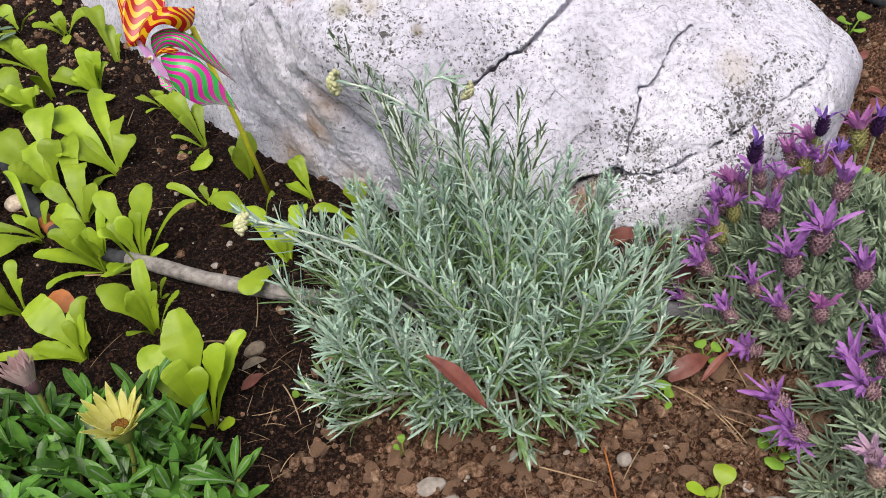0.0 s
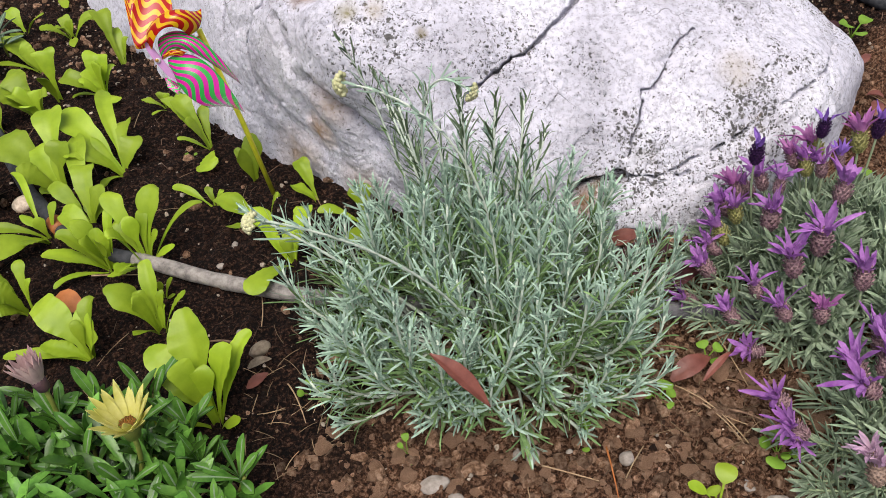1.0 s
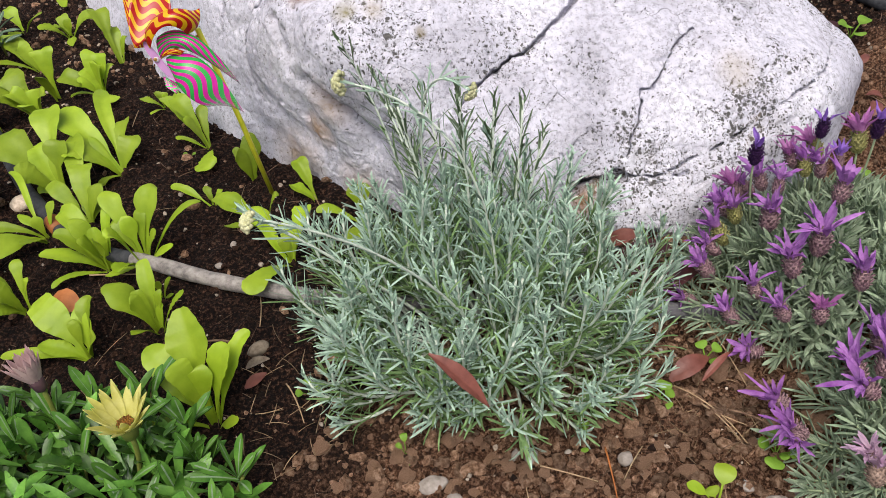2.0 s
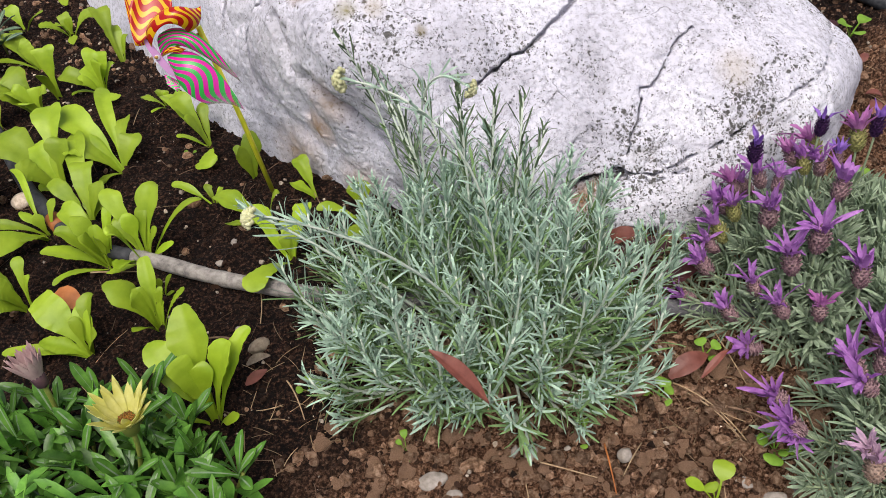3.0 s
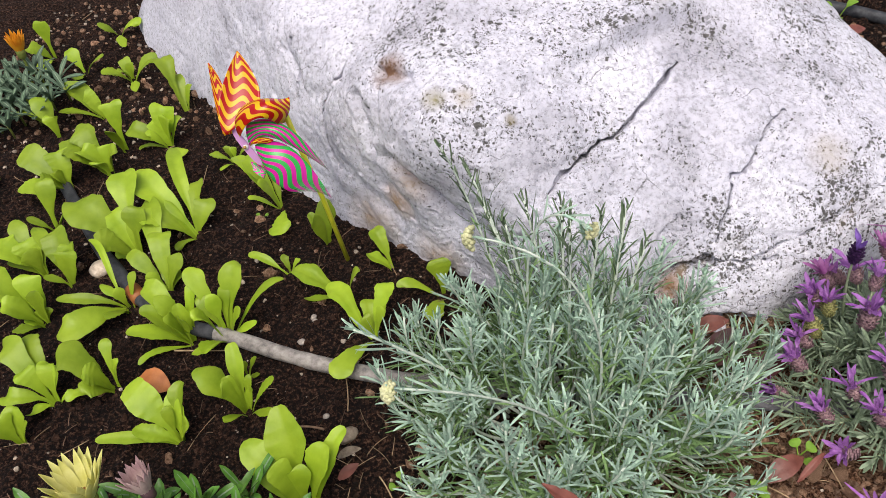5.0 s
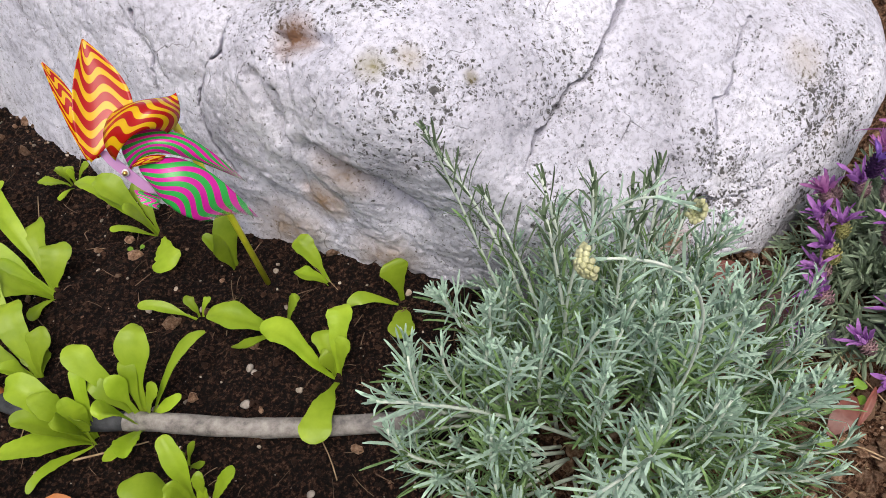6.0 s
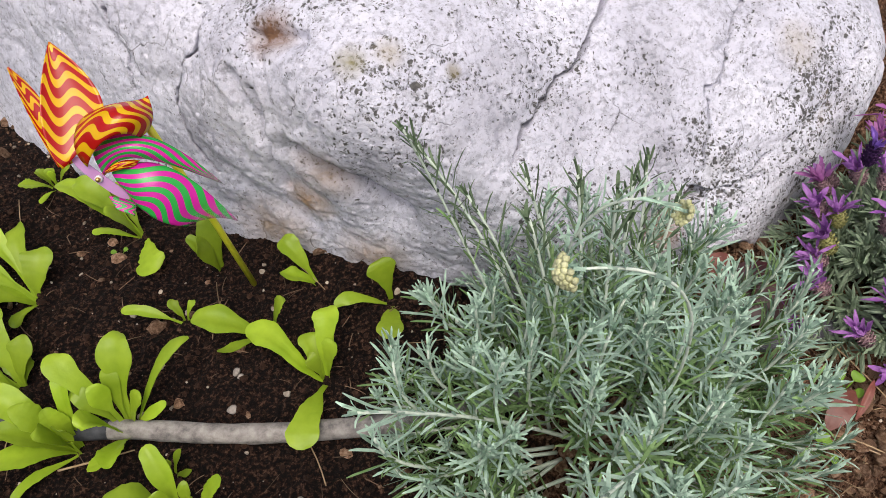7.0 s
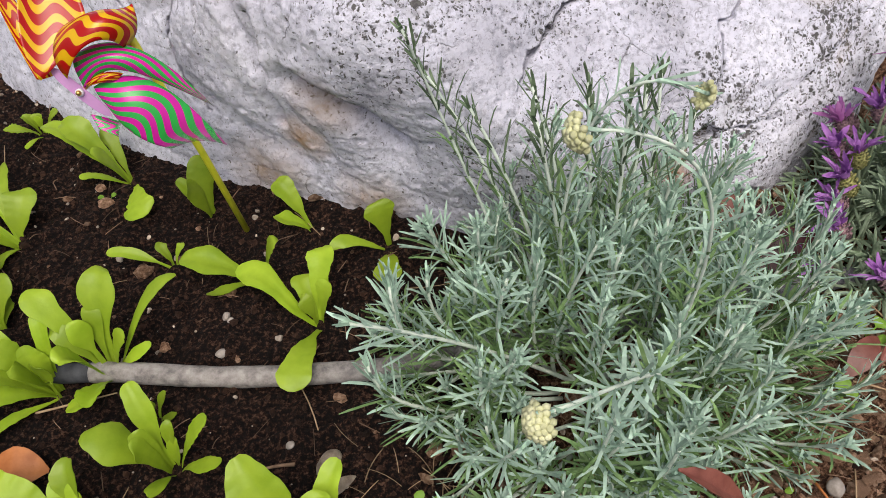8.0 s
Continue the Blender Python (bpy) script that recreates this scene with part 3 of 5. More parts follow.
ROCK_CRACKS = (  # line, width, depth
    (((0.034, 0.059, 0.163), (0.054, 0.084, 0.178)), 0.0022, 0.012),
    (((0.054, 0.084, 0.178), (0.074, 0.099, 0.182), (0.089, 0.113, 0.189), (0.118, 0.128, 0.197), (0.136, 0.143, 0.206), (0.173, 0.175, 0.225), (0.203, 0.206, 0.237)), 0.0030, 0.022),
    (((0.080, 0.104, 0.184), (0.096, 0.118, 0.191)), 0.0062, 0.030),
    (((0.258, 0.070, 0.152), (0.253, 0.060, 0.143)), 0.0040, 0.022),
    (((0.334, 0.154, 0.204), (0.302, 0.126, 0.195), (0.283, 0.095, 0.176), (0.269, 0.082, 0.164), (0.259, 0.079, 0.163)), 0.0019, 0.016),
    (((0.259, 0.079, 0.163), (0.252, 0.058, 0.140), (0.242, 0.041, 0.122), (0.234, 0.016, 0.093)), 0.0015, 0.014),
    (((0.161, -0.020, 0.061), (0.166, -0.008, 0.074), (0.178, 0.001, 0.084), (0.195, 0.006, 0.086), (0.232, 0.013, 0.088)), 0.0080, 0.034),
    (((0.272, 0.010, 0.077), (0.290, 0.015, 0.080), (0.311, 0.020, 0.082)), 0.0018, 0.010),
    (((0.260, 0.011, 0.081), (0.257, -0.001, 0.063)), 0.0016, 0.008),
    (((0.232, 0.013, 0.088), (0.267, 0.014, 0.084), (0.303, 0.023, 0.089), (0.359, 0.047, 0.109), (0.424, 0.085, 0.135), (0.490, 0.147, 0.138), (0.540, 0.240, 0.128), (0.556, 0.287, 0.124)), 0.0028, 0.018),
    (((-0.300, 0.334, 0.216), (-0.296, 0.306, 0.188), (-0.302, 0.290, 0.150)), 0.0024, 0.018),
    (((-0.206, 0.264, 0.240), (-0.221, 0.245, 0.219), (-0.245, 0.247, 0.190), (-0.262, 0.244, 0.154), (-0.262, 0.226, 0.114), (-0.243, 0.203, 0.088)), 0.0021, 0.018))


ROCK_HOLLOWS = (  # the undercut below the ledge, the crease at its end, the hollow along the foot, the pocket on top
    (((-0.160, 0.140, 0.160), (-0.132, 0.118, 0.148), (-0.105, 0.098, 0.136), (-0.075, 0.085, 0.108)), 0.012, 0.024),
    (((-0.183, 0.171, 0.214), (-0.181, 0.162, 0.172), (-0.178, 0.157, 0.134), (-0.181, 0.154, 0.097)), 0.006, 0.012),
    (((-0.250, 0.213, 0.112), (-0.204, 0.164, 0.066), (-0.165, 0.143, 0.055)), 0.016, 0.006),
    (((-0.166, 0.196, 0.250), (-0.150, 0.186, 0.256), (-0.128, 0.166, 0.262)), 0.010, 0.014),
    (((-0.198, 0.190, 0.222), (-0.194, 0.176, 0.195), (-0.186, 0.160, 0.165)), 0.008, 0.012),
    (((0.168, -0.013, 0.067), (0.181, -0.003, 0.077), (0.199, 0.002, 0.080)), 0.010, 0.022),
    (((0.217, -0.033, 0.014), (0.239, -0.027, 0.014), (0.262, -0.023, 0.010), (0.282, -0.019, -0.002)), 0.012, 0.060))


def build_rock():
    front = np.linspace(-1.95, 1.30, 1080)  # azimuth from the face that looks at -y, denser there
    rest = np.linspace(1.30, 2 * np.pi - 1.95, 110)[1:-1]
    az = np.concatenate([front, rest]) - np.pi / 2
    el = np.concatenate([np.linspace(-0.55, 1.05, 420), np.linspace(1.05, 1.5, 40)[1:]])
    ga, ge = np.meshgrid(az, el)
    way = np.stack([np.cos(ga) * np.cos(ge), np.sin(ga) * np.cos(ge), np.sin(ge)], -1).reshape(-1, 3)
    r = rock_form(way)
    p = ROCK_CENTRE + way * r[:, None]
    r = r + 0.007 * fbm(p * 9, 3) + 0.0016 * fbm(p * 34, 3) + 0.0009 * fbm(p * 130, 3)
    r = r - 0.0045 * np.maximum(0.22 - np.abs(vnoise(p * (21, 21, 13) + 50)), 0) / 0.22 * np.clip(0.5 + vnoise(p * 11 + 90), 0, 1)  # chipped seams
    pits = np.maximum(vnoise(p * 85 + 3) - 0.45, 0) * np.clip(fbm(p * 9 + 40, 3) + 0.5, 0, 1.3)
    r = r - 0.007 * pits - 0.004 * np.maximum(vnoise(p * 190 + 31) - 0.5, 0)
    p = ROCK_CENTRE + way * rock_form(way)[:, None]

    def laid(line):
        """The line laid on the boulder's surface, in short steps."""
        line = np.array(line)
        line = np.concatenate([line[:-1], (line[:-1] + line[1:]) / 2], 1).reshape(-1, 3).tolist() + [line[-1].tolist()]
        d = unit(np.array(line) - ROCK_CENTRE)
        return ROCK_CENTRE + d * rock_form(d)[:, None]

    def around(line, reach):
        mid = line.mean(0)
        return np.linalg.norm(p - mid, axis=1) < np.linalg.norm(line - mid, axis=1).max() + reach

    for line, wide, deep in ROCK_HOLLOWS:
        line = laid(line)
        k = around(line, wide * 3)
        r[k] -= deep * np.exp(-((near_line(p[k], line) / wide) ** 2))
    cleft = np.zeros(len(p))
    for line, wide, deep in ROCK_CRACKS:
        line = laid(line)
        k = around(line, wide * 8 + 0.01)
        q = p[k]
        shake = np.stack([vnoise(q * 45 + 60), vnoise(q * 45 + 80), vnoise(q * 45 + 100)], -1) * 0.003
        shake += np.stack([vnoise(q * 150 + 60), vnoise(q * 150 + 80), vnoise(q * 150 + 100)], -1) * 0.0022
        shake -= ((shake * way[k]).sum(1))[:, None] * way[k]
        d = near_line(q + shake, line)
        vary = 0.8 + 0.9 * vnoise(q * 60 + 7)
        inside = np.clip(1.7 - d / (wide * 0.55 * np.maximum(vary, 0.4)), 0, 1)
        cleft[k] = np.maximum(cleft[k], deep * inside)
        r[k] -= 0.10 * deep * np.exp(-((d / (wide * 4)) ** 2))
    v = ROCK_CENTRE + way * r[:, None] + cleft[:, None] * unit(np.array([0.12, 0.75, -0.50]))  # the clefts run inwards
    w, n = len(az), len(el)
    i = np.arange(n - 1)[:, None] * w
    j = np.arange(w)[None]
    k = (j + 1) % w
    faces = np.stack([i + j, i + k, i + w + k, i + w + j], -1).reshape(-1, 4)
    me = bpy.data.meshes.new("boulder")
    me.vertices.add(len(v))
    me.vertices.foreach_set("co", v.ravel())
    top = tuple((n - 1) * w + q for q in range(w))
    low = tuple(range(w))[::-1]
    loops = np.concatenate([faces.ravel(), top, low])
    me.loops.add(len(loops))
    me.loops.foreach_set("vertex_index", loops)
    me.polygons.add(len(faces) + 2)
    me.polygons.foreach_set("loop_start", np.concatenate([np.arange(0, faces.size, 4), [faces.size, faces.size + w]]))
    me.polygons.foreach_set("use_smooth", np.ones(len(faces) + 2, bool))
    me.update(calc_edges=True)
    tagged(part("boulder", me, ROCK), "large white weathered limestone boulder with dark cracks and lichen specks", "rock")


build_rock()


# ---- silver curry shrub ----
def leafy_shoot(stems, leaves, lower, line, first=0.3, gap=0.0028, size=0.039, half=0.00112, rng=random, spread=(24, 54), thick=0.0021):
    """One shoot: a woolly stem with slim leaves all round, shorter and steeper towards its tip."""
    v, f = tube(line, np.linspace(thick, thick * 0.55, len(line)), 6)
    stems.add(v, f)
    seg = np.linalg.norm(np.diff(line, axis=0), axis=1)
    run = np.concatenate([[0], np.cumsum(seg)])
    way_at = unit(np.diff(line, axis=0))
    total, turn = run[-1], rng.random() * 6
    at = total * first
    while at < total:
        s = at / total
        i = min(int(np.searchsorted(run, at)), len(line) - 1) or 1
        c = line[i - 1] + (line[i] - line[i - 1]) * (at - run[i - 1]) / seg[i - 1]
        t = way_at[i - 1]
        a = unit(np.cross(t, (0.3, 0.5, 0.81)))
        b = np.cross(t, a)
        turn += 2.4 + rng.uniform(-0.3, 0.3)
        out = a * math.cos(turn) + b * math.sin(turn)
        left = (total - at) / 0.05
        open_ = math.radians(rng.uniform(*spread)) * (1 - 0.72 * max(0.0, 1 - left) ** 1.5)
        long = size * rng.uniform(0.7, 1.2) * (1.0 - 0.50 * max(0.0, 1 - left)) * (0.75 + 0.25 * min(1, s * 3))
        way = t * math.cos(open_) + out * math.sin(open_)
        way = unit(way + np.array([rng.uniform(-0.10, 0.10), rng.uniform(-0.10, 0.10), rng.uniform(-0.10, 0.25)]))
        nv, nf = needle(c, c + way * long, half * rng.uniform(0.8, 1.25), t, rng.uniform(-5, 12))
        # deeper leaves take the greener colour with shade in it
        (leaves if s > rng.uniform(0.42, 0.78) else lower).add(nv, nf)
        at += gap * rng.uniform(0.7, 1.3) * (1 - 0.40 * max(0.0, 1 - left))


def bud_head(parent, at, way, size, count, rng):
    heap = Heap()
    way = unit(way)
    a = unit(np.cross(way, (0.2, 0.3, 0.9)))
    b = np.cross(way, a)
    for n in range(count):
        ang, rad = n * 2.4, math.sqrt((n + 0.5) / count)
        off = (a * math.cos(ang) + b * math.sin(ang)) * rad * size + way * size * 0.75 * (1 - rad**2) + way * rng.uniform(0, 0.1) * size
        v, f = KNOBS[n % 12]
        heap.add(v * size * 0.25 + np.asarray(at) + off, f)
    part("flower_head", heap.mesh("flower_head"), BUD, parent, "tight cream-yellow flower buds")


def build_shrub():
    rng = random.Random(11)
    cx, cy = 0.055, -0.150
    shrub = thing("curry_shrub", (cx, cy, 0), "round silvery grey-green shrub with needle leaves and cream buds", "shrub")
    base = np.array([cx, cy, 0.0])

    def add_shoot(line, tips=SILVER, **more):
        stems, leaves, lower = Heap(), Heap(), Heap()
        line = np.asarray(line, float) - base
        leafy_shoot(stems, leaves, lower, line, rng=rng, **more)
        sh = part("shoot", stems.mesh("shoot"), SILVER_STEM, shrub)
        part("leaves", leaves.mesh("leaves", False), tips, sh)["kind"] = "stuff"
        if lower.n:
            part("leaves", lower.mesh("leaves", False), SILVER_GREEN, sh, "greener older needle leaves, darkened like the shrub's shaded inside")["kind"] = "stuff"
        return sh

    rings = ((86, 6, 0.225), (72, 12, 0.230), (58, 18, 0.235), (45, 22, 0.232), (33, 25, 0.226), (21, 26, 0.216), (9, 24, 0.204), (62, 12, 0.160), (38, 18, 0.165), (15, 14, 0.150), (26, 16, 0.186))
    for elev, count, reach in rings:
        for n in range(count):
            az = 2 * math.pi * (n + rng.random()) / count
            e = math.radians(elev + rng.uniform(-8, 8))
            far = reach * rng.uniform(0.80, 1.10) * (1.0 - (0.13 if elev > 40 and math.sin(az) > -0.5 else 0.03) * max(0.0, math.cos(az)))
            flat = 0.86 if math.sin(az) > 0 else 0.78 if elev < 40 else 0.92
            out = np.array([math.cos(az), math.sin(az) * flat, 0.0])
            tip = base + out * math.cos(e) * far + (0, 0, max(0.03, math.sin(e) * far))
            root = base + out * (math.cos(e) * far * rng.uniform(0.42, 0.75)) + (rng.uniform(-0.02, 0.02), rng.uniform(-0.02, 0.02), 0)
            side = np.array([-out[1], out[0], 0]) * rng.uniform(-0.03, 0.03)
            bend = root * 0.12 + tip * 0.88 + side + out * 0.010
            bend[2] = max(0.010, tip[2] * rng.uniform(0.25, 0.50))
            add_shoot(bezier((root, bend, tip), 12), first=0.28)
    # taller thin shoots above the dome, with few leaves, coloured dark as silhouettes against the boulder
    for tip, lean in (((-0.058, 0.047, 0.225), 0.02), ((0.037, -0.110, 0.300), 0.0), ((0.035, -0.06, 0.268), 0.0), ((0.10, -0.05, 0.250), 0.01), ((0.00, -0.045, 0.262), 0.01),
                      ((0.120, -0.075, 0.228), 0.0), ((-0.04, -0.03, 0.240), 0.01), ((0.07, -0.08, 0.270), 0.0), ((-0.02, -0.10, 0.285), 0.0)):
        tip = np.array(tip)
        root = base + (tip - base) * (0.35, 0.35, 0.0)
        add_shoot(bezier((root, (root + tip) / 2 + (lean, -lean, 0.03), tip), 12), tips=SILVER_SHADED, first=0.40, gap=0.0046, size=0.036, half=0.0011)
    add_shoot(bezier(((0.01, -0.09, 0.0), (-0.028, -0.030, 0.12), (-0.050, 0.020, 0.20), (-0.081, -0.008, 0.303)), 16), tips=SILVER_SHADED, first=0.45, gap=0.0058, size=0.034, half=0.0011, spread=(15, 45), thick=0.0017)
    add_shoot(bezier((base + (-0.03, -0.01, 0.0), (-0.07, -0.15, 0.12), (-0.164, -0.170, 0.225)), 12), first=0.3, gap=0.0042)
    # flowering stems that nod over
    for knots, head, way, size in (
            (((0.06, -0.19, 0.0), (0.085, -0.20, 0.26), (0.035, -0.206, 0.362), (-0.043, -0.202, 0.380)), (-0.047, -0.202, 0.380), (-0.8, 0.0, -0.10), 0.0088),
            (((0.02, -0.13, 0.0), (-0.01, -0.10, 0.22), (-0.01, -0.125, 0.365), (0.043, -0.158, 0.342)), (0.046, -0.161, 0.340), (0.8, -0.2, -0.45), 0.0075),
            (((0.06, -0.20, 0.02), (0.03, -0.24, 0.20), (-0.04, -0.29, 0.31), (-0.100, -0.306, 0.343)), (-0.106, -0.309, 0.344), (-0.7, -0.2, 0.5), 0.0075)):
        sh = add_shoot(bezier(knots, 20), first=0.30, gap=0.0055, size=0.028, half=0.0010, thick=0.0015)
        bud_head(sh, np.array(head) - base, way, size, 40, rng)


build_shrub()


# ---- French lavender ----
def lavender_leaf(heap, at, way, long, half, up):
    line = bezier((at, at + way * long * 0.6 + up * 0.002, at + way * long - (0, 0, 0.10 * long)), 4)
    heap.add(*blade(line, np.array([0.45, 0.95, 1.0, 0.25]) * half, up, 1, -0.30, 0.0004))


def lavender_shoot(bush, root, tip, rng):
    """A short upright stem with whorls of blunt grey leaves and a tuft at its tip."""
    line = bezier((root, root * (0.55, 0.55, 0.45) + tip * (0.45, 0.45, 0.55) + (0, 0, -0.004), tip), 9)
    v, f = tube(line, np.linspace(0.0019, 0.0011, 9), 5)
    sh = part("shoot", mesh_of("shoot", v, f), LAV_STEM, bush)
    leaves = Heap()
    long_way = np.linalg.norm(tip - root)
    whorls = max(5, int(long_way / 0.0085))
    turn = rng.random() * 3
    for n in range(whorls):
        s = 0.25 + 0.75 * n / (whorls - 1)
        i = min(7, int(s * 8))
        c = line[i] + (line[i + 1] - line[i]) * (s * 8 - i)
        t = unit(line[i + 1] - line[i])
        a = unit(np.cross(t, (0.3, 0.5, 0.81)))
        b = np.cross(t, a)
        turn += 1.57 + rng.uniform(-0.25, 0.25)
        for q in range(2 if s < 0.5 else 4):
            ang = turn + q * (math.pi if s < 0.5 else math.pi / 2) + rng.uniform(-0.3, 0.3)
            op = math.radians(rng.uniform(38, 82)) * (1 - 0.62 * s**5)
            out = a * math.cos(ang) + b * math.sin(ang)
            way = unit(t * math.cos(op) + out * math.sin(op) + (0, 0, 0.1))
            lavender_leaf(leaves, c, way, rng.uniform(0.026, 0.046) * (1 - 0.42 * s**4), rng.uniform(0.0012, 0.0020), unit(t - way * 0.4))
    part("leaves", leaves.mesh("leaves"), LAV_LEAF, sh)["kind"] = "stuff"


def build_lavender(name, centre, reach, height, shoots, flowers, seed, label):
    rng = random.Random(seed)
    cx, cy = centre
    bush = thing(name, (cx, cy, 0), label, "lavender")
    for n in range(shoots):
        r, az = 0.98 * math.sqrt((n + 0.5) / shoots), n * 2.39996 + rng.uniform(-0.3, 0.3)
        r = r * rng.uniform(0.93, 1.05)
        x, y = math.cos(az) * reach[0] * r, math.sin(az) * reach[1] * r
        tip = np.array([x, y, max(0.022, height * (1.0 - r * r) * rng.uniform(0.60, 0.92))])
        root = np.array([x * rng.uniform(0.45, 0.8), y * rng.uniform(0.45, 0.8), 0.0])
        lavender_shoot(bush, root, tip, rng)
    for x, y, z, lean, tilt, size, look_ in flowers:
        lavender_flower(bush, np.array([x - cx, y - cy, z]), lean, tilt, size, look_, rng)
    return bush


LAV_SPIKES = {"dark": LAV_DARK, "blue": LAV_DARK, "green": LAV_GREEN, "pinkgreen": LAV_GREEN, "pale": LAV_TAN}
LAV_BRACTS = {"pink": LAV_PINK, "pinkgreen": LAV_PINK, "blue": LAV_BLUE, "blueish": LAV_BLUE, "dark": LAV_BLUE, "pale": LAV_PALE}


def lavender_flower(bush, at, lean, tilt, size, look_, rng):
    """A fat scaly spike on its stalk with a tuft of long ragged bracts on top; at is where the two meet."""
    way = np.array([math.cos(lean) * math.sin(tilt), math.sin(lean) * math.sin(tilt), math.cos(tilt)])
    a = unit(np.cross(way, (0.21, 0.35, 0.9)))
    b = np.cross(way, a)
    long, wide = 0.0195 * size, 0.0070 * size
    if look_ in ("dark", "blue"):
        wide = wide * 0.85
    low = at - way * long
    foot = low * (0.85, 0.85, 0.0) + (0, 0, max(low[2], 0) * 0.30)
    v, f = tube(bezier((foot, low - way * 0.03, low), 6), [0.0013] * 6, 5)
    stalk = part("flower_stalk", mesh_of("flower_stalk", v, f), LAV_STEM, bush)
    spike = Heap()
    for ring in range(8):
        s = ring / 7
        rad = wide * math.sin(math.pi * (0.24 + 0.58 * s))
        for q in range(9):
            ang = q * math.pi / 4.5 + ring * 0.35
            out = a * math.cos(ang) + b * math.sin(ang)
            c = low + way * long * s + out * rad * 0.9
            tip = c + (out * 0.0030 + way * 0.0042) * size * rng.uniform(0.7, 1.2)
            spike.add(*needle(c, tip, 0.0017 * size, way + out * 0.3))
    core, cf = tube([low, low + way * long * 0.35, low + way * long * 0.75, at], [wide * 0.55, wide * 0.93, wide * 0.85, wide * 0.5], 9)
    spike.add(core, cf)
    part("spike", spike.mesh("spike"), LAV_SPIKES.get(look_, LAV_SPIKE), stalk)
    count = {"dark": 6, "blue": 7}.get(look_, 15)
    bias = unit(np.array([rng.uniform(-1, 1), rng.uniform(-1, 1), 0.0]))
    for q in range(count):
        ang = q * 2.4 + rng.uniform(-0.3, 0.3)
        op = math.radians(rng.uniform(2, 14) if look_ == "blue" else rng.uniform(8, 26) if look_ == "dark" else rng.uniform(4, 34) + 30 * (q % 2) * rng.random())
        out = a * math.cos(ang) + b * math.sin(ang)
        w = unit(way * math.cos(op) + out * math.sin(op) + bias * 0.15)
        big = size * rng.uniform(0.012, 0.029) * (0.8 if look_ == "dark" else 1.0)
        start = at + out * wide * 0.35 - way * 0.002
        line = bezier((start, start + way * big * 0.40 + out * wide * 0.3, start + w * big + out * big * rng.uniform(-0.15, 0.35) + np.array([rng.uniform(-0.3, 0.3), rng.uniform(-0.3, 0.3), rng.uniform(-0.25, 0.15)]) * big), 7)
        nv, nf = blade(line, np.array([0.42, 0.60, 0.80, 0.97, 1.0, 0.82, 0.22]) * size * rng.uniform(0.0014, 0.0030), out * -1.0 + way * 0.5 + a * rng.uniform(-0.9, 0.9), 1, rng.uniform(0.2, 0.7), 0.0004, 0.0, 0.5, q)
        part("bract", mesh_of("bract", nv, nf), LAV_BRACTS.get(look_, LAV_BRACT), stalk)


build_lavender("lavender_bush", (0.480, -0.100), (0.205, 0.160), 0.145, 185, [
    (0.301, -0.103, 0.055, 2.6, 0.70, 1.10, "plain"), (0.322, -0.070, 0.078, 2.5, 0.60, 1.15, "green"), (0.341, -0.054, 0.093, 2.2, 0.40, 1.00, "green"),
    (0.367, -0.004, 0.082, 2.8, 0.80, 1.00, "plain"), (0.352, -0.043, 0.170, 1.6, 0.10, 1.05, "blue"), (0.365, -0.089, 0.120, 1.8, 0.20, 1.25, "plain"),
    (0.372, -0.147, 0.108, 2.2, 0.35, 1.20, "plain"), (0.400, -0.137, 0.131, 1.5, 0.20, 1.30, "plain"), (0.431, -0.089, 0.155, 1.2, 0.30, 1.15, "red"),
    (0.431, -0.176, 0.116, 1.8, 0.30, 1.10, "red"), (0.436, -0.004, 0.170, 1.5, 0.10, 1.00, "dark"), (0.485, 0.005, 0.145, 1.9, 0.30, 1.20, "pinkgreen"),
    (0.436, 0.006, 0.135, 2.5, 0.60, 1.10, "pinkgreen"), (0.508, 0.013, 0.155, 1.6, 0.20, 1.10, "dark"), (0.424, -0.014, 0.125, 2.0, 0.40, 1.00, "green"),
    (0.411, -0.002, 0.125, 2.6, 0.60, 1.00, "pink"), (0.370, -0.028, 0.118, 2.4, 0.50, 1.00, "plain"), (0.312, -0.078, 0.062, 2.9, 0.80, 1.05, "plain"), (0.333, -0.036, 0.085, 2.6, 0.70, 1.05, "plain"), (0.352, -0.012, 0.090, 2.4, 0.70, 1.00, "pink"), (0.387, -0.045, 0.125, 1.2, 0.50, 0.90, "plain"),
    (0.440, -0.020, 0.125, 1.8, 0.40, 0.90, "plain"), (0.465, -0.008, 0.125, 1.4, 0.40, 0.80, "blueish"), (0.339, -0.154, 0.076, 2.4, 0.50, 0.90, "plain"),
    (0.359, -0.181, 0.071, 2.6, 0.60, 1.00, "red"), (0.394, -0.194, 0.082, 1.7, 0.25, 0.95, "pink"), (0.315, -0.163, 0.044, 2.7, 0.75, 1.00, "plain"),
    (0.281, -0.125, 0.023, 3.1, 1.10, 0.85, "plain"), (0.332, -0.201, 0.025, 3.4, 1.00, 1.10, "plain")], 5, "lavender bush with grey-green leaves and purple tufted flowers")
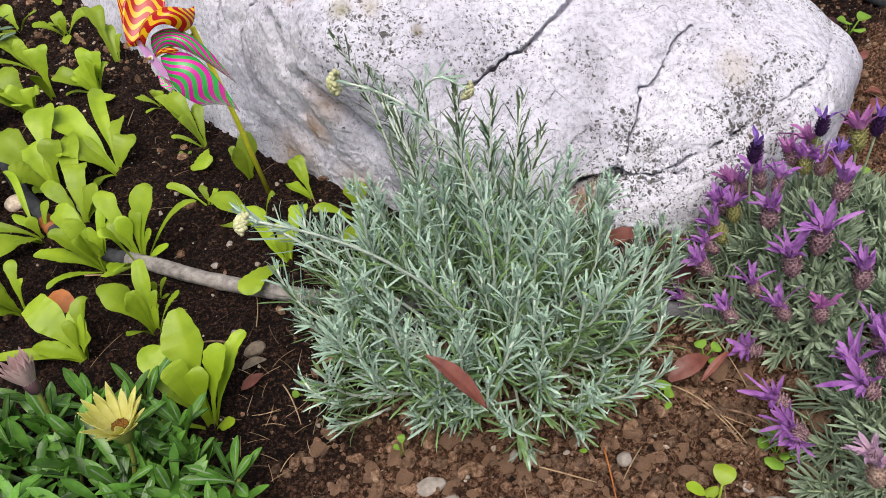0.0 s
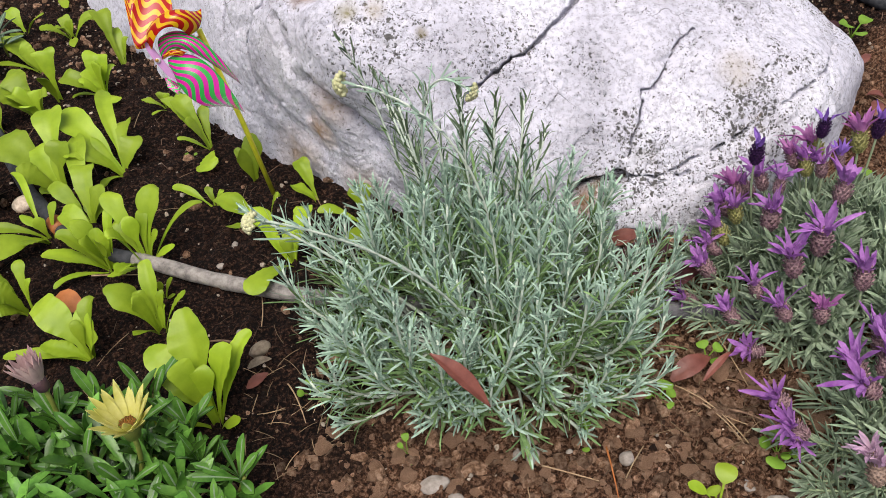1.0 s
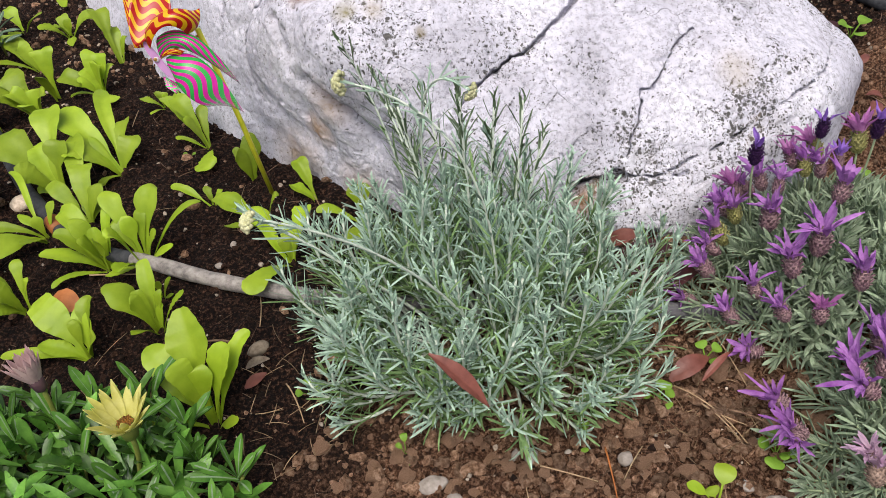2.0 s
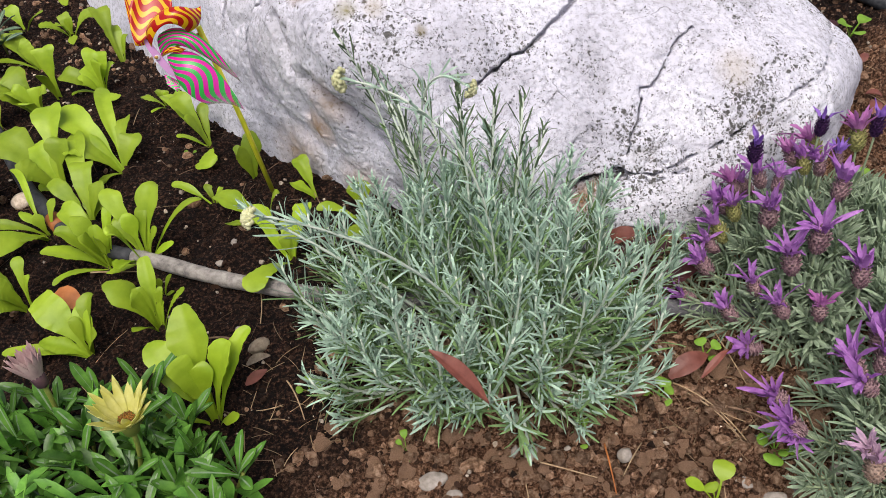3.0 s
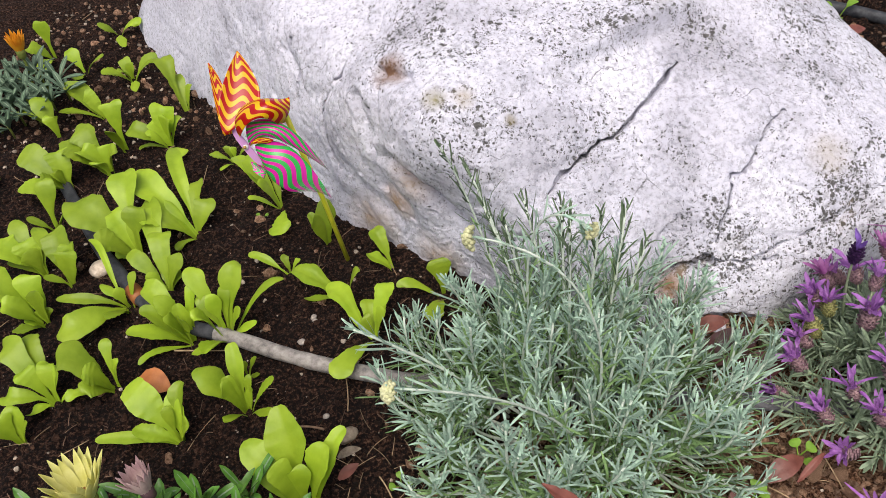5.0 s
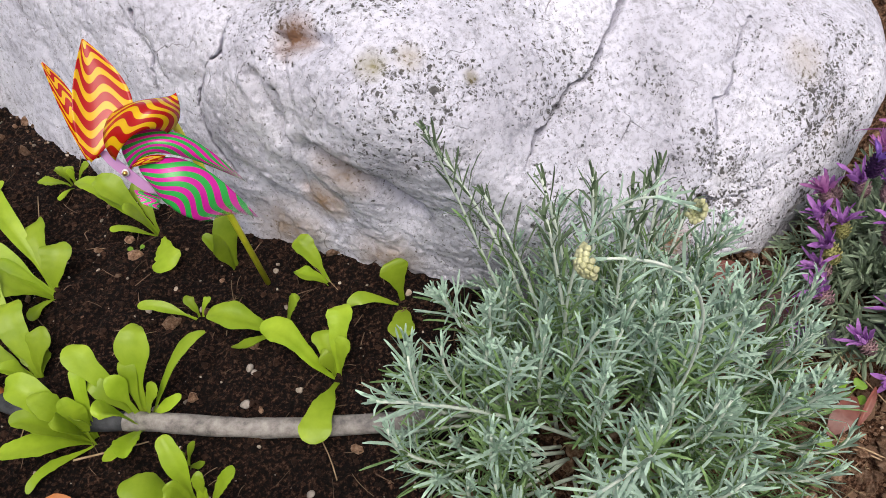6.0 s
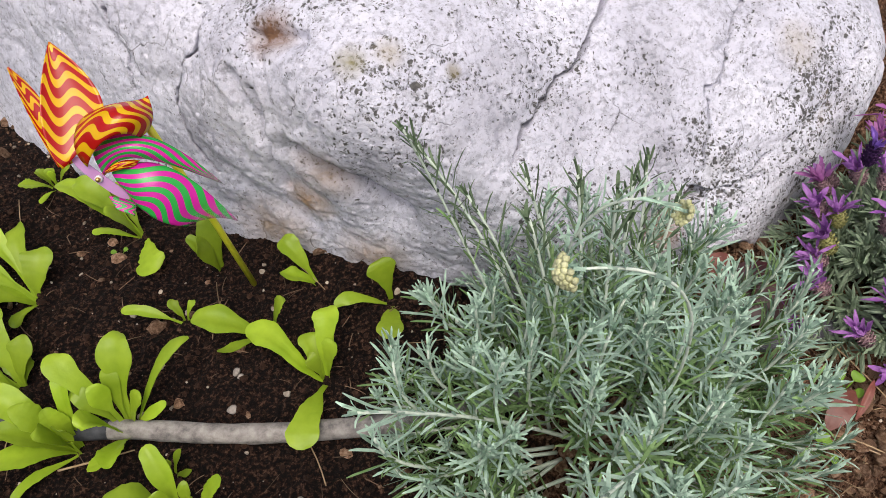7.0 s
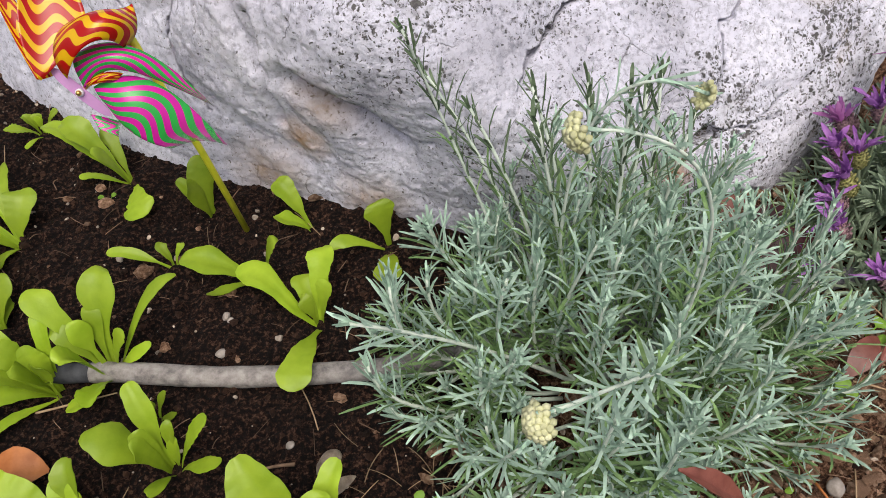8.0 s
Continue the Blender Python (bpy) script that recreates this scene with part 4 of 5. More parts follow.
build_lavender("lavender_bush", (0.515, -0.330), (0.190, 0.120), 0.100, 105, [
    (0.339, -0.267, 0.034, 3.1, 0.80, 1.00, "plain"), (0.337, -0.308, 0.050, 2.9, 0.90, 1.00, "plain"), (0.336, -0.322, 0.051, 4.2, 1.10, 0.90, "plain"),
    (0.408, -0.255, 0.070, 2.4, 0.50, 1.20, "plain"), (0.399, -0.289, 0.087, 3.0, 0.70, 1.10, "plain"), (0.436, -0.234, 0.085, 2.2, 0.50, 1.30, "plain"),
    (0.384, -0.363, 0.077, 1.9, 0.40, 1.10, "pale"), (0.382, -0.352, 0.080, 2.6, 0.60, 0.80, "pale"), (0.435, -0.256, 0.082, 1.2, 0.40, 1.10, "plain")], 6, "low lavender bush with purple flowers at the bed's edge")


# ---- young lettuces ----
LETTUCE_LOOKS = random.Random(3)


def lettuce(x, y, leaves):
    """A young lettuce: each leaf by its tip (from the root, and height) and its width."""
    rng = LETTUCE_LOOKS
    z0 = gz(x, y) - 0.002
    plant = thing("lettuce", (x, y, z0), "young lettuce with bright green spoon-shaped leaves" if len(leaves) > 3 else "small lettuce seedling with few bright green leaves", "lettuce", "rows of young lettuces")
    leaves = list(leaves)
    if len(leaves) > 3:  # young leaves at the heart
        for dx, dy, z, wide in leaves[:2]:
            turn, short = rng.uniform(0.35, 0.9) * rng.choice((-1, 1)), rng.uniform(0.35, 0.55)
            leaves.append(((dx * math.cos(turn) - dy * math.sin(turn)) * short, (dx * math.sin(turn) + dy * math.cos(turn)) * short, z * 0.75 + 0.006, wide * rng.uniform(0.6, 0.85)))
    for dx, dy, z, wide in leaves:
        tip = np.array([dx, dy, z - z0])
        flat = np.array([dx, dy, 0.0])
        long = np.linalg.norm(tip)
        root = unit(flat + 1e-6) * 0.004
        rise = 0.25 * long + 0.35 * max(z, 0)
        sway = np.array([-dy, dx, 0.0]) * rng.uniform(-0.22, 0.22)
        line = bezier((root, flat * 0.28 - sway * 0.6 + (0, 0, rise * 0.8), flat * 0.72 + sway + (0, 0, z * 0.9 + rise * rng.uniform(0.2, 0.7)), tip), 29)
        s = np.linspace(0, 1, 29)
        stalk = np.maximum(0.17 + 0.22 * s, 0.0026 / wide)
        neck, belly = rng.uniform(0.04, 0.24) + (0.16 if z > 0.065 else 0.0), rng.uniform(0.56, 0.76)
        body = np.clip((s - neck) / (belly - neck), 0, 1)
        body = body**0.75 * np.sqrt(np.clip(1 - np.clip((s - belly) / (1.005 - belly), 0, 1) ** rng.uniform(1.8, 2.5), 0.0, 1))
        half = wide * 0.52 * np.maximum(stalk * (s < 0.9), body)
        half = half * (1 + 0.10 * np.sin(s * 13 + rng.random() * 6) + 0.015 * np.sin(s * 40 + rng.random() * 6))
        half[-1] = wide * 0.10
        side = rng.uniform(-0.45, 0.45)
        up = unit(np.array([-dx * 0.8 - dy * side, -dy * 0.8 + dx * side, 1.0 * long]))
        v, f = blade(line, half, up, 3, rng.uniform(0.12, 0.55), 0.0006, rng.uniform(0.0, 0.35), rng.uniform(0.01, 0.07), rng.random() * 6)
        part("leaf", mesh_of("leaf", v, f), LETTUCE, plant)
    return plant


lettuce(-0.187, -0.024, [(0.021, 0.052, 0.050, 0.026), (-0.064, 0.057, 0.035, 0.029), (-0.037, -0.074, 0.026, 0.031), (-0.011, 0.015, 0.030, 0.015)])
lettuce(-0.232, 0.043, [(-0.069, 0.029, 0.030, 0.029), (0.027, 0.007, 0.050, 0.016), (-0.053, -0.004, 0.010, 0.011)])
lettuce(-0.314, 0.089, [(-0.059, 0.021, 0.020, 0.012), (-0.007, 0.020, 0.020, 0.011), (0.015, 0.012, 0.020, 0.008)])
lettuce(-0.098, 0.046, [(-0.007, 0.024, 0.045, 0.029), (-0.061, -0.005, 0.025, 0.014), (-0.017, -0.050, 0.010, 0.027)])
lettuce(-0.169, 0.094, [(-0.026, 0.040, 0.040, 0.023), (-0.036, 0.016, 0.015, 0.019)])
lettuce(-0.267, 0.153, [(-0.005, 0.033, 0.050, 0.026), (-0.016, 0.005, 0.040, 0.024), (-0.028, 0.025, 0.030, 0.015)])
lettuce(-0.348, 0.224, [(-0.074, 0.061, 0.050, 0.028), (-0.051, 0.045, 0.060, 0.027), (-0.053, 0.012, 0.010, 0.014), (0.012, -0.060, 0.004, 0.034)])
lettuce(-0.444, 0.335, [(-0.034, -0.004, 0.020, 0.019), (0.000, 0.011, 0.020, 0.012), (0.025, 0.008, 0.020, 0.016), (-0.014, -0.032, 0.008, 0.011)])
lettuce(-0.379, -0.017, [(-0.042, 0.061, 0.075, 0.026), (0.023, 0.060, 0.080, 0.030), (0.080, 0.045, 0.065, 0.014), (-0.021, -0.020, 0.070, 0.026), (0.026, 0.011, 0.050, 0.015), (0.043, 0.005, 0.030, 0.012), (-0.036, 0.032, 0.050, 0.018), (-0.035, -0.036, 0.020, 0.018), (-0.008, -0.050, 0.040, 0.022)])
lettuce(-0.427, -0.018, [(-0.060, 0.049, 0.055, 0.028), (-0.033, 0.029, 0.060, 0.024), (0.008, 0.047, 0.060, 0.017), (-0.071, -0.012, 0.040, 0.026), (-0.057, 0.010, 0.050, 0.025), (-0.058, -0.042, 0.008, 0.012), (-0.001, -0.002, 0.050, 0.017)])
lettuce(-0.334, -0.123, [(-0.016, 0.057, 0.060, 0.020), (0.042, 0.011, 0.050, 0.017), (0.012, 0.010, 0.030, 0.013), (0.045, -0.020, 0.030, 0.016), (-0.054, 0.029, 0.050, 0.035), (-0.019, 0.002, 0.050, 0.019), (-0.014, -0.032, 0.030, 0.018)])
lettuce(-0.347, -0.071, [(0.017, 0.011, 0.020, 0.007), (0.022, -0.007, 0.010, 0.007), (0.001, 0.005, 0.020, 0.010)])
lettuce(-0.239, -0.254, [(-0.027, 0.081, 0.095, 0.040), (0.027, 0.043, 0.080, 0.030), (0.043, 0.067, 0.070, 0.021), (-0.066, 0.060, 0.060, 0.035), (-0.025, 0.026, 0.050, 0.018), (0.033, -0.010, 0.020, 0.015), (-0.086, -0.018, 0.030, 0.025)])
lettuce(-0.463, 0.165, [(-0.103, 0.072, 0.065, 0.046), (-0.055, 0.141, 0.055, 0.024), (0.015, 0.041, 0.040, 0.031), (-0.006, 0.082, 0.040, 0.023), (-0.024, -0.028, 0.005, 0.017), (-0.061, 0.033, 0.040, 0.026)])
lettuce(-0.480, 0.064, [(-0.054, 0.138, 0.050, 0.033), (-0.013, 0.067, 0.050, 0.033), (0.003, 0.032, 0.015, 0.028), (-0.045, 0.035, 0.030, 0.020), (-0.025, 0.003, 0.030, 0.021)])
lettuce(-0.541, 0.129, [(-0.091, 0.054, 0.065, 0.053), (-0.023, 0.099, 0.080, 0.043), (-0.042, -0.012, 0.050, 0.038), (-0.026, 0.034, 0.040, 0.024), (-0.032, -0.004, 0.010, 0.017)])
lettuce(-0.526, 0.037, [(-0.069, -0.061, 0.030, 0.042), (-0.092, -0.002, 0.030, 0.016), (0.008, 0.033, 0.040, 0.013), (-0.069, 0.085, 0.050, 0.010), (-0.017, 0.009, 0.030, 0.016)])
lettuce(-0.623, 0.078, [(-0.022, 0.054, 0.060, 0.042), (-0.059, 0.072, 0.050, 0.020), (0.003, 0.038, 0.050, 0.025), (-0.035, 0.008, 0.020, 0.013)])
lettuce(-0.698, 0.201, [(-0.004, 0.040, 0.060, 0.030), (-0.034, -0.001, 0.020, 0.013), (0.020, 0.004, 0.020, 0.011)])
lettuce(-0.698, 0.281, [(-0.075, 0.038, 0.050, 0.045), (-0.027, -0.021, 0.040, 0.035), (-0.017, 0.035, 0.050, 0.038), (-0.064, -0.025, 0.030, 0.031)])
lettuce(-0.639, 0.308, [(-0.068, 0.008, 0.050, 0.051), (-0.054, 0.045, 0.060, 0.038), (-0.005, -0.015, 0.040, 0.032), (0.025, 0.004, 0.050, 0.026)])
lettuce(-0.641, 0.378, [(-0.008, 0.032, 0.070, 0.037), (-0.005, -0.017, 0.050, 0.021)])
lettuce(-0.704, 0.469, [(-0.084, 0.053, 0.030, 0.032), (-0.074, -0.009, 0.020, 0.021), (-0.027, 0.011, 0.040, 0.027)])
lettuce(-0.561, 0.375, [(-0.001, 0.033, 0.060, 0.041), (-0.062, 0.009, 0.035, 0.033), (-0.026, 0.020, 0.040, 0.027), (0.030, -0.039, 0.012, 0.033), (-0.050, -0.009, 0.006, 0.014), (0.024, 0.028, 0.040, 0.018)])
lettuce(-0.556, 0.467, [(-0.043, 0.062, 0.070, 0.035), (-0.024, 0.060, 0.040, 0.027), (0.014, 0.026, 0.040, 0.014)])
lettuce(-0.687, 0.576, [(-0.040, -0.023, 0.030, 0.026), (-0.015, 0.023, 0.030, 0.024), (0.053, 0.015, 0.030, 0.026), (0.026, -0.053, 0.010, 0.017)])
lettuce(-0.793, 0.612, [(-0.029, 0.026, 0.030, 0.025), (0.049, 0.000, 0.030, 0.026), (0.003, -0.043, 0.010, 0.020)])
lettuce(-0.870, 0.659, [(0.001, 0.015, 0.070, 0.031), (-0.037, -0.009, 0.030, 0.032), (0.001, -0.058, 0.010, 0.022)])
lettuce(-0.764, 0.408, [(-0.029, 0.042, 0.060, 0.034), (-0.083, 0.063, 0.020, 0.010), (-0.006, 0.013, 0.040, 0.022)])
lettuce(-0.758, 0.728, [(-0.025, -0.017, 0.030, 0.028), (0.054, -0.012, 0.030, 0.025), (0.028, -0.057, 0.010, 0.018)])
lettuce(-0.507, -0.089, [(-0.064, 0.019, 0.050, 0.043), (-0.008, 0.042, 0.050, 0.015), (-0.025, -0.023, 0.030, 0.027), (-0.046, -0.029, 0.020, 0.014)])
lettuce(-0.406, -0.163, [(-0.062, 0.052, 0.045, 0.038), (0.006, 0.050, 0.050, 0.020), (-0.052, 0.008, 0.020, 0.022), (0.016, 0.009, 0.030, 0.028), (-0.100, -0.002, 0.010, 0.015)])
lettuce(-0.634, 0.819, [(-0.056, -0.027, 0.030, 0.024), (-0.020, 0.019, 0.030, 0.024), (0.033, 0.028, 0.010, 0.019)])
lettuce(-0.675, 0.105, [(-0.061, 0.023, 0.050, 0.045), (-0.043, 0.062, 0.050, 0.023), (-0.012, 0.009, 0.040, 0.027), (-0.049, 0.008, 0.020, 0.017)])
lettuce(-0.639, 0.016, [(-0.075, 0.027, 0.060, 0.050), (-0.013, 0.037, 0.060, 0.034), (-0.001, 0.010, 0.020, 0.023), (-0.036, -0.018, 0.010, 0.021), (-0.014, -0.014, 0.020, 0.018)])
lettuce(-0.572, -0.114, [(-0.064, 0.051, 0.060, 0.033), (-0.037, 0.069, 0.060, 0.032), (-0.003, 0.032, 0.050, 0.027), (-0.055, -0.002, 0.030, 0.024), (-0.030, -0.016, 0.010, 0.015), (0.024, 0.014, 0.008, 0.012)])
lettuce(-0.600, -0.163, [(-0.002, 0.028, 0.040, 0.026), (-0.017, 0.006, 0.040, 0.031), (0.015, 0.012, 0.030, 0.016)])
lettuce(-0.865, 0.278, [(0.053, 0.012, 0.020, 0.019), (0.022, 0.032, 0.030, 0.031)])


# ---- irrigation hose along the bed ----
def build_hose(name, knots, radius, material, label, shake=0.0):
    pts = []
    knots = np.asarray(knots, float)
    for i in range(len(knots) - 1):
        p0, p1 = knots[max(i - 1, 0)], knots[i]
        p2, p3 = knots[i + 1], knots[min(i + 2, len(knots) - 1)]
        for s in np.linspace(0, 1, 14, endpoint=False):
            pts.append(0.5 * (2 * p1 + (p2 - p0) * s + (2 * p0 - 5 * p1 + 4 * p2 - p3) * s**2 + (3 * p1 - p0 - 3 * p2 + p3) * s**3))
    pts = np.array(pts + [knots[-1]])
    v, f = tube(pts, radius, 18)
    v = v + shake * np.stack([fbm(v * 60, 3), fbm(v * 60 + 20, 3), fbm(v * 60 + 40, 3)], -1)
    return tagged(part(name, mesh_of(name, v, f), material), label, "hose")


# ---- toy windmill on a stick ----
def film_petal(name, grid, material, parent, uv_turn, n=22, label="", bands=1.0):
    """A bent film sheet from a 3 x 3 or 3 x 4 net of control points."""
    g = np.asarray(grid, float)
    rows = np.array([bezier(r, n) for r in g])
    surf = np.array([bezier(rows[:, i], n) for i in range(n)])
    t1, t2 = np.gradient(surf, axis=0), np.gradient(surf, axis=1)
    nrm = unit(np.cross(t1, t2)) * 0.0002
    v = np.concatenate([(surf + nrm).reshape(-1, 3), (surf - nrm).reshape(-1, 3)])
    m, faces, uvs = n * n, [], []
    for i in range(n - 1):
        for j in range(n - 1):
            a = i * n + j
            faces += [(a, a + n, a + n + 1, a + 1), (m + a, m + a + 1, m + a + n + 1, m + a + n)]
    edge = [i * n for i in range(n)] + [(n - 1) * n + j for j in range(1, n)] + [i * n + n - 1 for i in range(n - 2, -1, -1)] + list(range(n - 2, 0, -1))
    for a, b in zip(edge, edge[1:] + edge[:1]):
        faces.append((a, m + a, m + b, b))
    me = mesh_of(name, v, faces)
    layer, sheet = me.uv_layers.new(name="UVMap"), me.uv_layers.new(name="sheet")
    layer, sheet = me.uv_layers["UVMap"], me.uv_layers["sheet"]
    c, s = math.cos(uv_turn), math.sin(uv_turn)
    for loop in me.loops:
        q = loop.vertex_index % m
        a, b = q // n / (n - 1), q % n / (n - 1)
        layer.data[loop.index].uv = ((a * c - b * s) * bands, a * s + b * c)
        sheet.data[loop.index].uv = (a, b)
    return part(name, me, material, parent, label)


def build_windmill():
    hub = np.array([-0.313, 0.086, 0.235])
    root = np.array([-0.236, 0.119, -0.02])
    head = np.array([-0.270, 0.125, 0.250])
    toy = thing("toy_windmill", (-0.236, 0.119, 0), "striped shiny toy windmill on a green stick beside the boulder", "windmill")
    o = np.array([-0.236, 0.119, 0.0])
    v, f = tube([root - o, root * 0.5 + head * 0.5 - o + (0.002, 0, 0), head - o], 0.0034, 10)
    part("stick", mesh_of("stick", v, f), STICK, toy, "yellow-green plastic stick")
    v, f = tube([head - o + (0.0, 0.0, -0.008), hub - o], 0.0016, 8)
    part("axle", mesh_of("axle", v, f), brass, toy)
    H = hub - o

    def P(x, y, z):
        return np.array([x, y, z]) - o

    # striped sails: each runs from the axle to its outer point and curls over
    film_petal("sail", [[P(-0.303, 0.108, 0.264), P(-0.279, 0.120, 0.275), P(-0.299, 0.145, 0.302), P(-0.316, 0.161, 0.315)],
                        [P(-0.322, 0.095, 0.256), P(-0.322, 0.126, 0.262), P(-0.321, 0.148, 0.294), P(-0.317, 0.161, 0.315)],
                        [P(-0.336, 0.092, 0.248), P(-0.346, 0.103, 0.275), P(-0.334, 0.131, 0.297), P(-0.317, 0.161, 0.315)]], FILM_RED, toy, 0.35, bands=1.15, label="red and yellow wavy striped sail")
    film_petal("sail", [[P(-0.326, 0.102, 0.244), P(-0.335, 0.137, 0.277), P(-0.338, 0.145, 0.290), P(-0.350, 0.151, 0.308)],
                        [P(-0.336, 0.100, 0.242), P(-0.346, 0.129, 0.267), P(-0.346, 0.145, 0.287), P(-0.350, 0.150, 0.308)],
                        [P(-0.341, 0.100, 0.244), P(-0.349, 0.122, 0.267), P(-0.351, 0.142, 0.291), P(-0.351, 0.150, 0.308)]], FILM_RED, toy, 0.35, label="red and yellow wavy striped sail")
    film_petal("sail", [[P(-0.312, 0.120, 0.270), P(-0.285, 0.124, 0.282), P(-0.268, 0.118, 0.272), P(-0.257, 0.117, 0.280)],
                        [P(-0.326, 0.093, 0.270), P(-0.281, 0.083, 0.326), P(-0.245, 0.083, 0.308), P(-0.254, 0.101, 0.262)],
                        [P(-0.317, 0.088, 0.248), P(-0.297, 0.077, 0.287), P(-0.275, 0.077, 0.288), P(-0.271, 0.092, 0.262)]], FILM_RED, toy, 0.9, bands=0.9, label="curled red and yellow striped sail")
    film_petal("sail", [[P(-0.310, 0.105, 0.254), P(-0.273, 0.098, 0.280), P(-0.248, 0.091, 0.253), P(-0.222, 0.079, 0.200)],
                        [P(-0.311, 0.090, 0.257), P(-0.274, 0.073, 0.283), P(-0.253, 0.073, 0.253), P(-0.223, 0.080, 0.201)],
                        [P(-0.309, 0.088, 0.236), P(-0.285, 0.083, 0.267), P(-0.263, 0.081, 0.246), P(-0.224, 0.080, 0.202)]], FILM_PINK, toy, 1.25, bands=0.62, label="pink and green wavy striped sail")
    film_petal("sail", [[P(-0.303, 0.089, 0.235), P(-0.265, 0.090, 0.254), P(-0.242, 0.074, 0.227), P(-0.220, 0.057, 0.176)],
                        [P(-0.300, 0.076, 0.236), P(-0.272, 0.052, 0.246), P(-0.259, 0.055, 0.222), P(-0.239, 0.063, 0.188)],
                        [P(-0.297, 0.078, 0.222), P(-0.289, 0.055, 0.213), P(-0.275, 0.050, 0.200), P(-0.261, 0.056, 0.187)]], FILM_PINK, toy, 1.35, bands=0.62, label="pink and green wavy striped sail")
    film_petal("sail", [[P(-0.307, 0.087, 0.240), P(-0.291, 0.084, 0.255), P(-0.278, 0.087, 0.243)],
                        [P(-0.306, 0.085, 0.241), P(-0.292, 0.077, 0.254), P(-0.280, 0.084, 0.244)],
                        [P(-0.305, 0.086, 0.239), P(-0.293, 0.078, 0.247), P(-0.283, 0.085, 0.240)]], FILM_RED, toy, 0.2, bands=0.35, label="inner fold of a red and yellow sail")
    film_petal("sail", [[P(-0.315, 0.089, 0.211), P(-0.305, 0.087, 0.206), P(-0.295, 0.084, 0.201)],
                        [P(-0.313, 0.084, 0.205), P(-0.305, 0.080, 0.202), P(-0.298, 0.079, 0.197)],
                        [P(-0.312, 0.080, 0.202), P(-0.304, 0.076, 0.198), P(-0.300, 0.075, 0.194)]], FILM_PINK, toy, 0.3, bands=0.3, label="pink and green wavy striped sail")
    # the hub's lilac tab, its cap and pin
    along = unit(np.array([0.028, -0.024, -0.031]))
    out = unit(np.cross(along, np.cross(np.array([-0.15, -0.62, 0.60]), along)))
    s = np.linspace(-1, 1, 13)
    line = H + along * (s * 0.027)[:, None] + out * (-0.003 * s**2)[:, None]
    v, f = blade(line, 0.0042 * np.sqrt(np.clip(1 - s**4, 0.02, 1)), out, 2, 0.0, 0.0012, 0.0)
    tab = part("hub_tab", mesh_of("hub_tab", v, f), LILAC, toy, "lilac plastic hub tab")
    v, f = tube([H, H + out * 0.003, H + out * 0.004], [0.0032, 0.0030, 0.0022], 16)
    part("cap", mesh_of("cap", v, f), WHITE_CAP, tab, "white plastic cap")
    v, f = tube([H + out * 0.003, H + out * 0.0065], [0.0024, 0.0017], 10)
    part("pin", mesh_of("pin", v, f), brass, tab, "brass pin")


build_windmill()


# ---- gazanias ----
def gazania_leaf(parent, root, way, long, wide, rng, material):
    """One glossy leaf with its pale rib."""
    tip = root + way * long
    line = bezier((root, root + way * long * 0.45 + (0, 0, 0.12 * long), tip - (0, 0, 0.05 * long)), 9)
    half = wide * np.array([0.22, 0.36, 0.55, 0.75, 0.92, 1.0, 0.95, 0.7, 0.12])
    up = unit(np.array([-way[0] * 0.6, -way[1] * 0.6, 1.0]) + np.array([rng.uniform(-0.4, 0.4), rng.uniform(-0.4, 0.4), 0]))
    heap = Heap()
    v, f = blade(line, half, up, 2, rng.uniform(0.15, 0.5), 0.0008, 0.15, 0.04, rng.random() * 6)
    heap.add(v, f)
    v, g = blade(line[:-1] + up * 0.0003, half[:-1] * 0.11 + 0.0002, up, 1, 0.0, 0.0006)
    heap.add(v, g)
    me = heap.mesh("leaf")
    me.materials.append(material)
    me.materials.append(GAZ_UNDER)
    me.polygons.foreach_set("material_index", [0] * len(f) + [1] * len(g))
    part("leaf", me, material, parent)


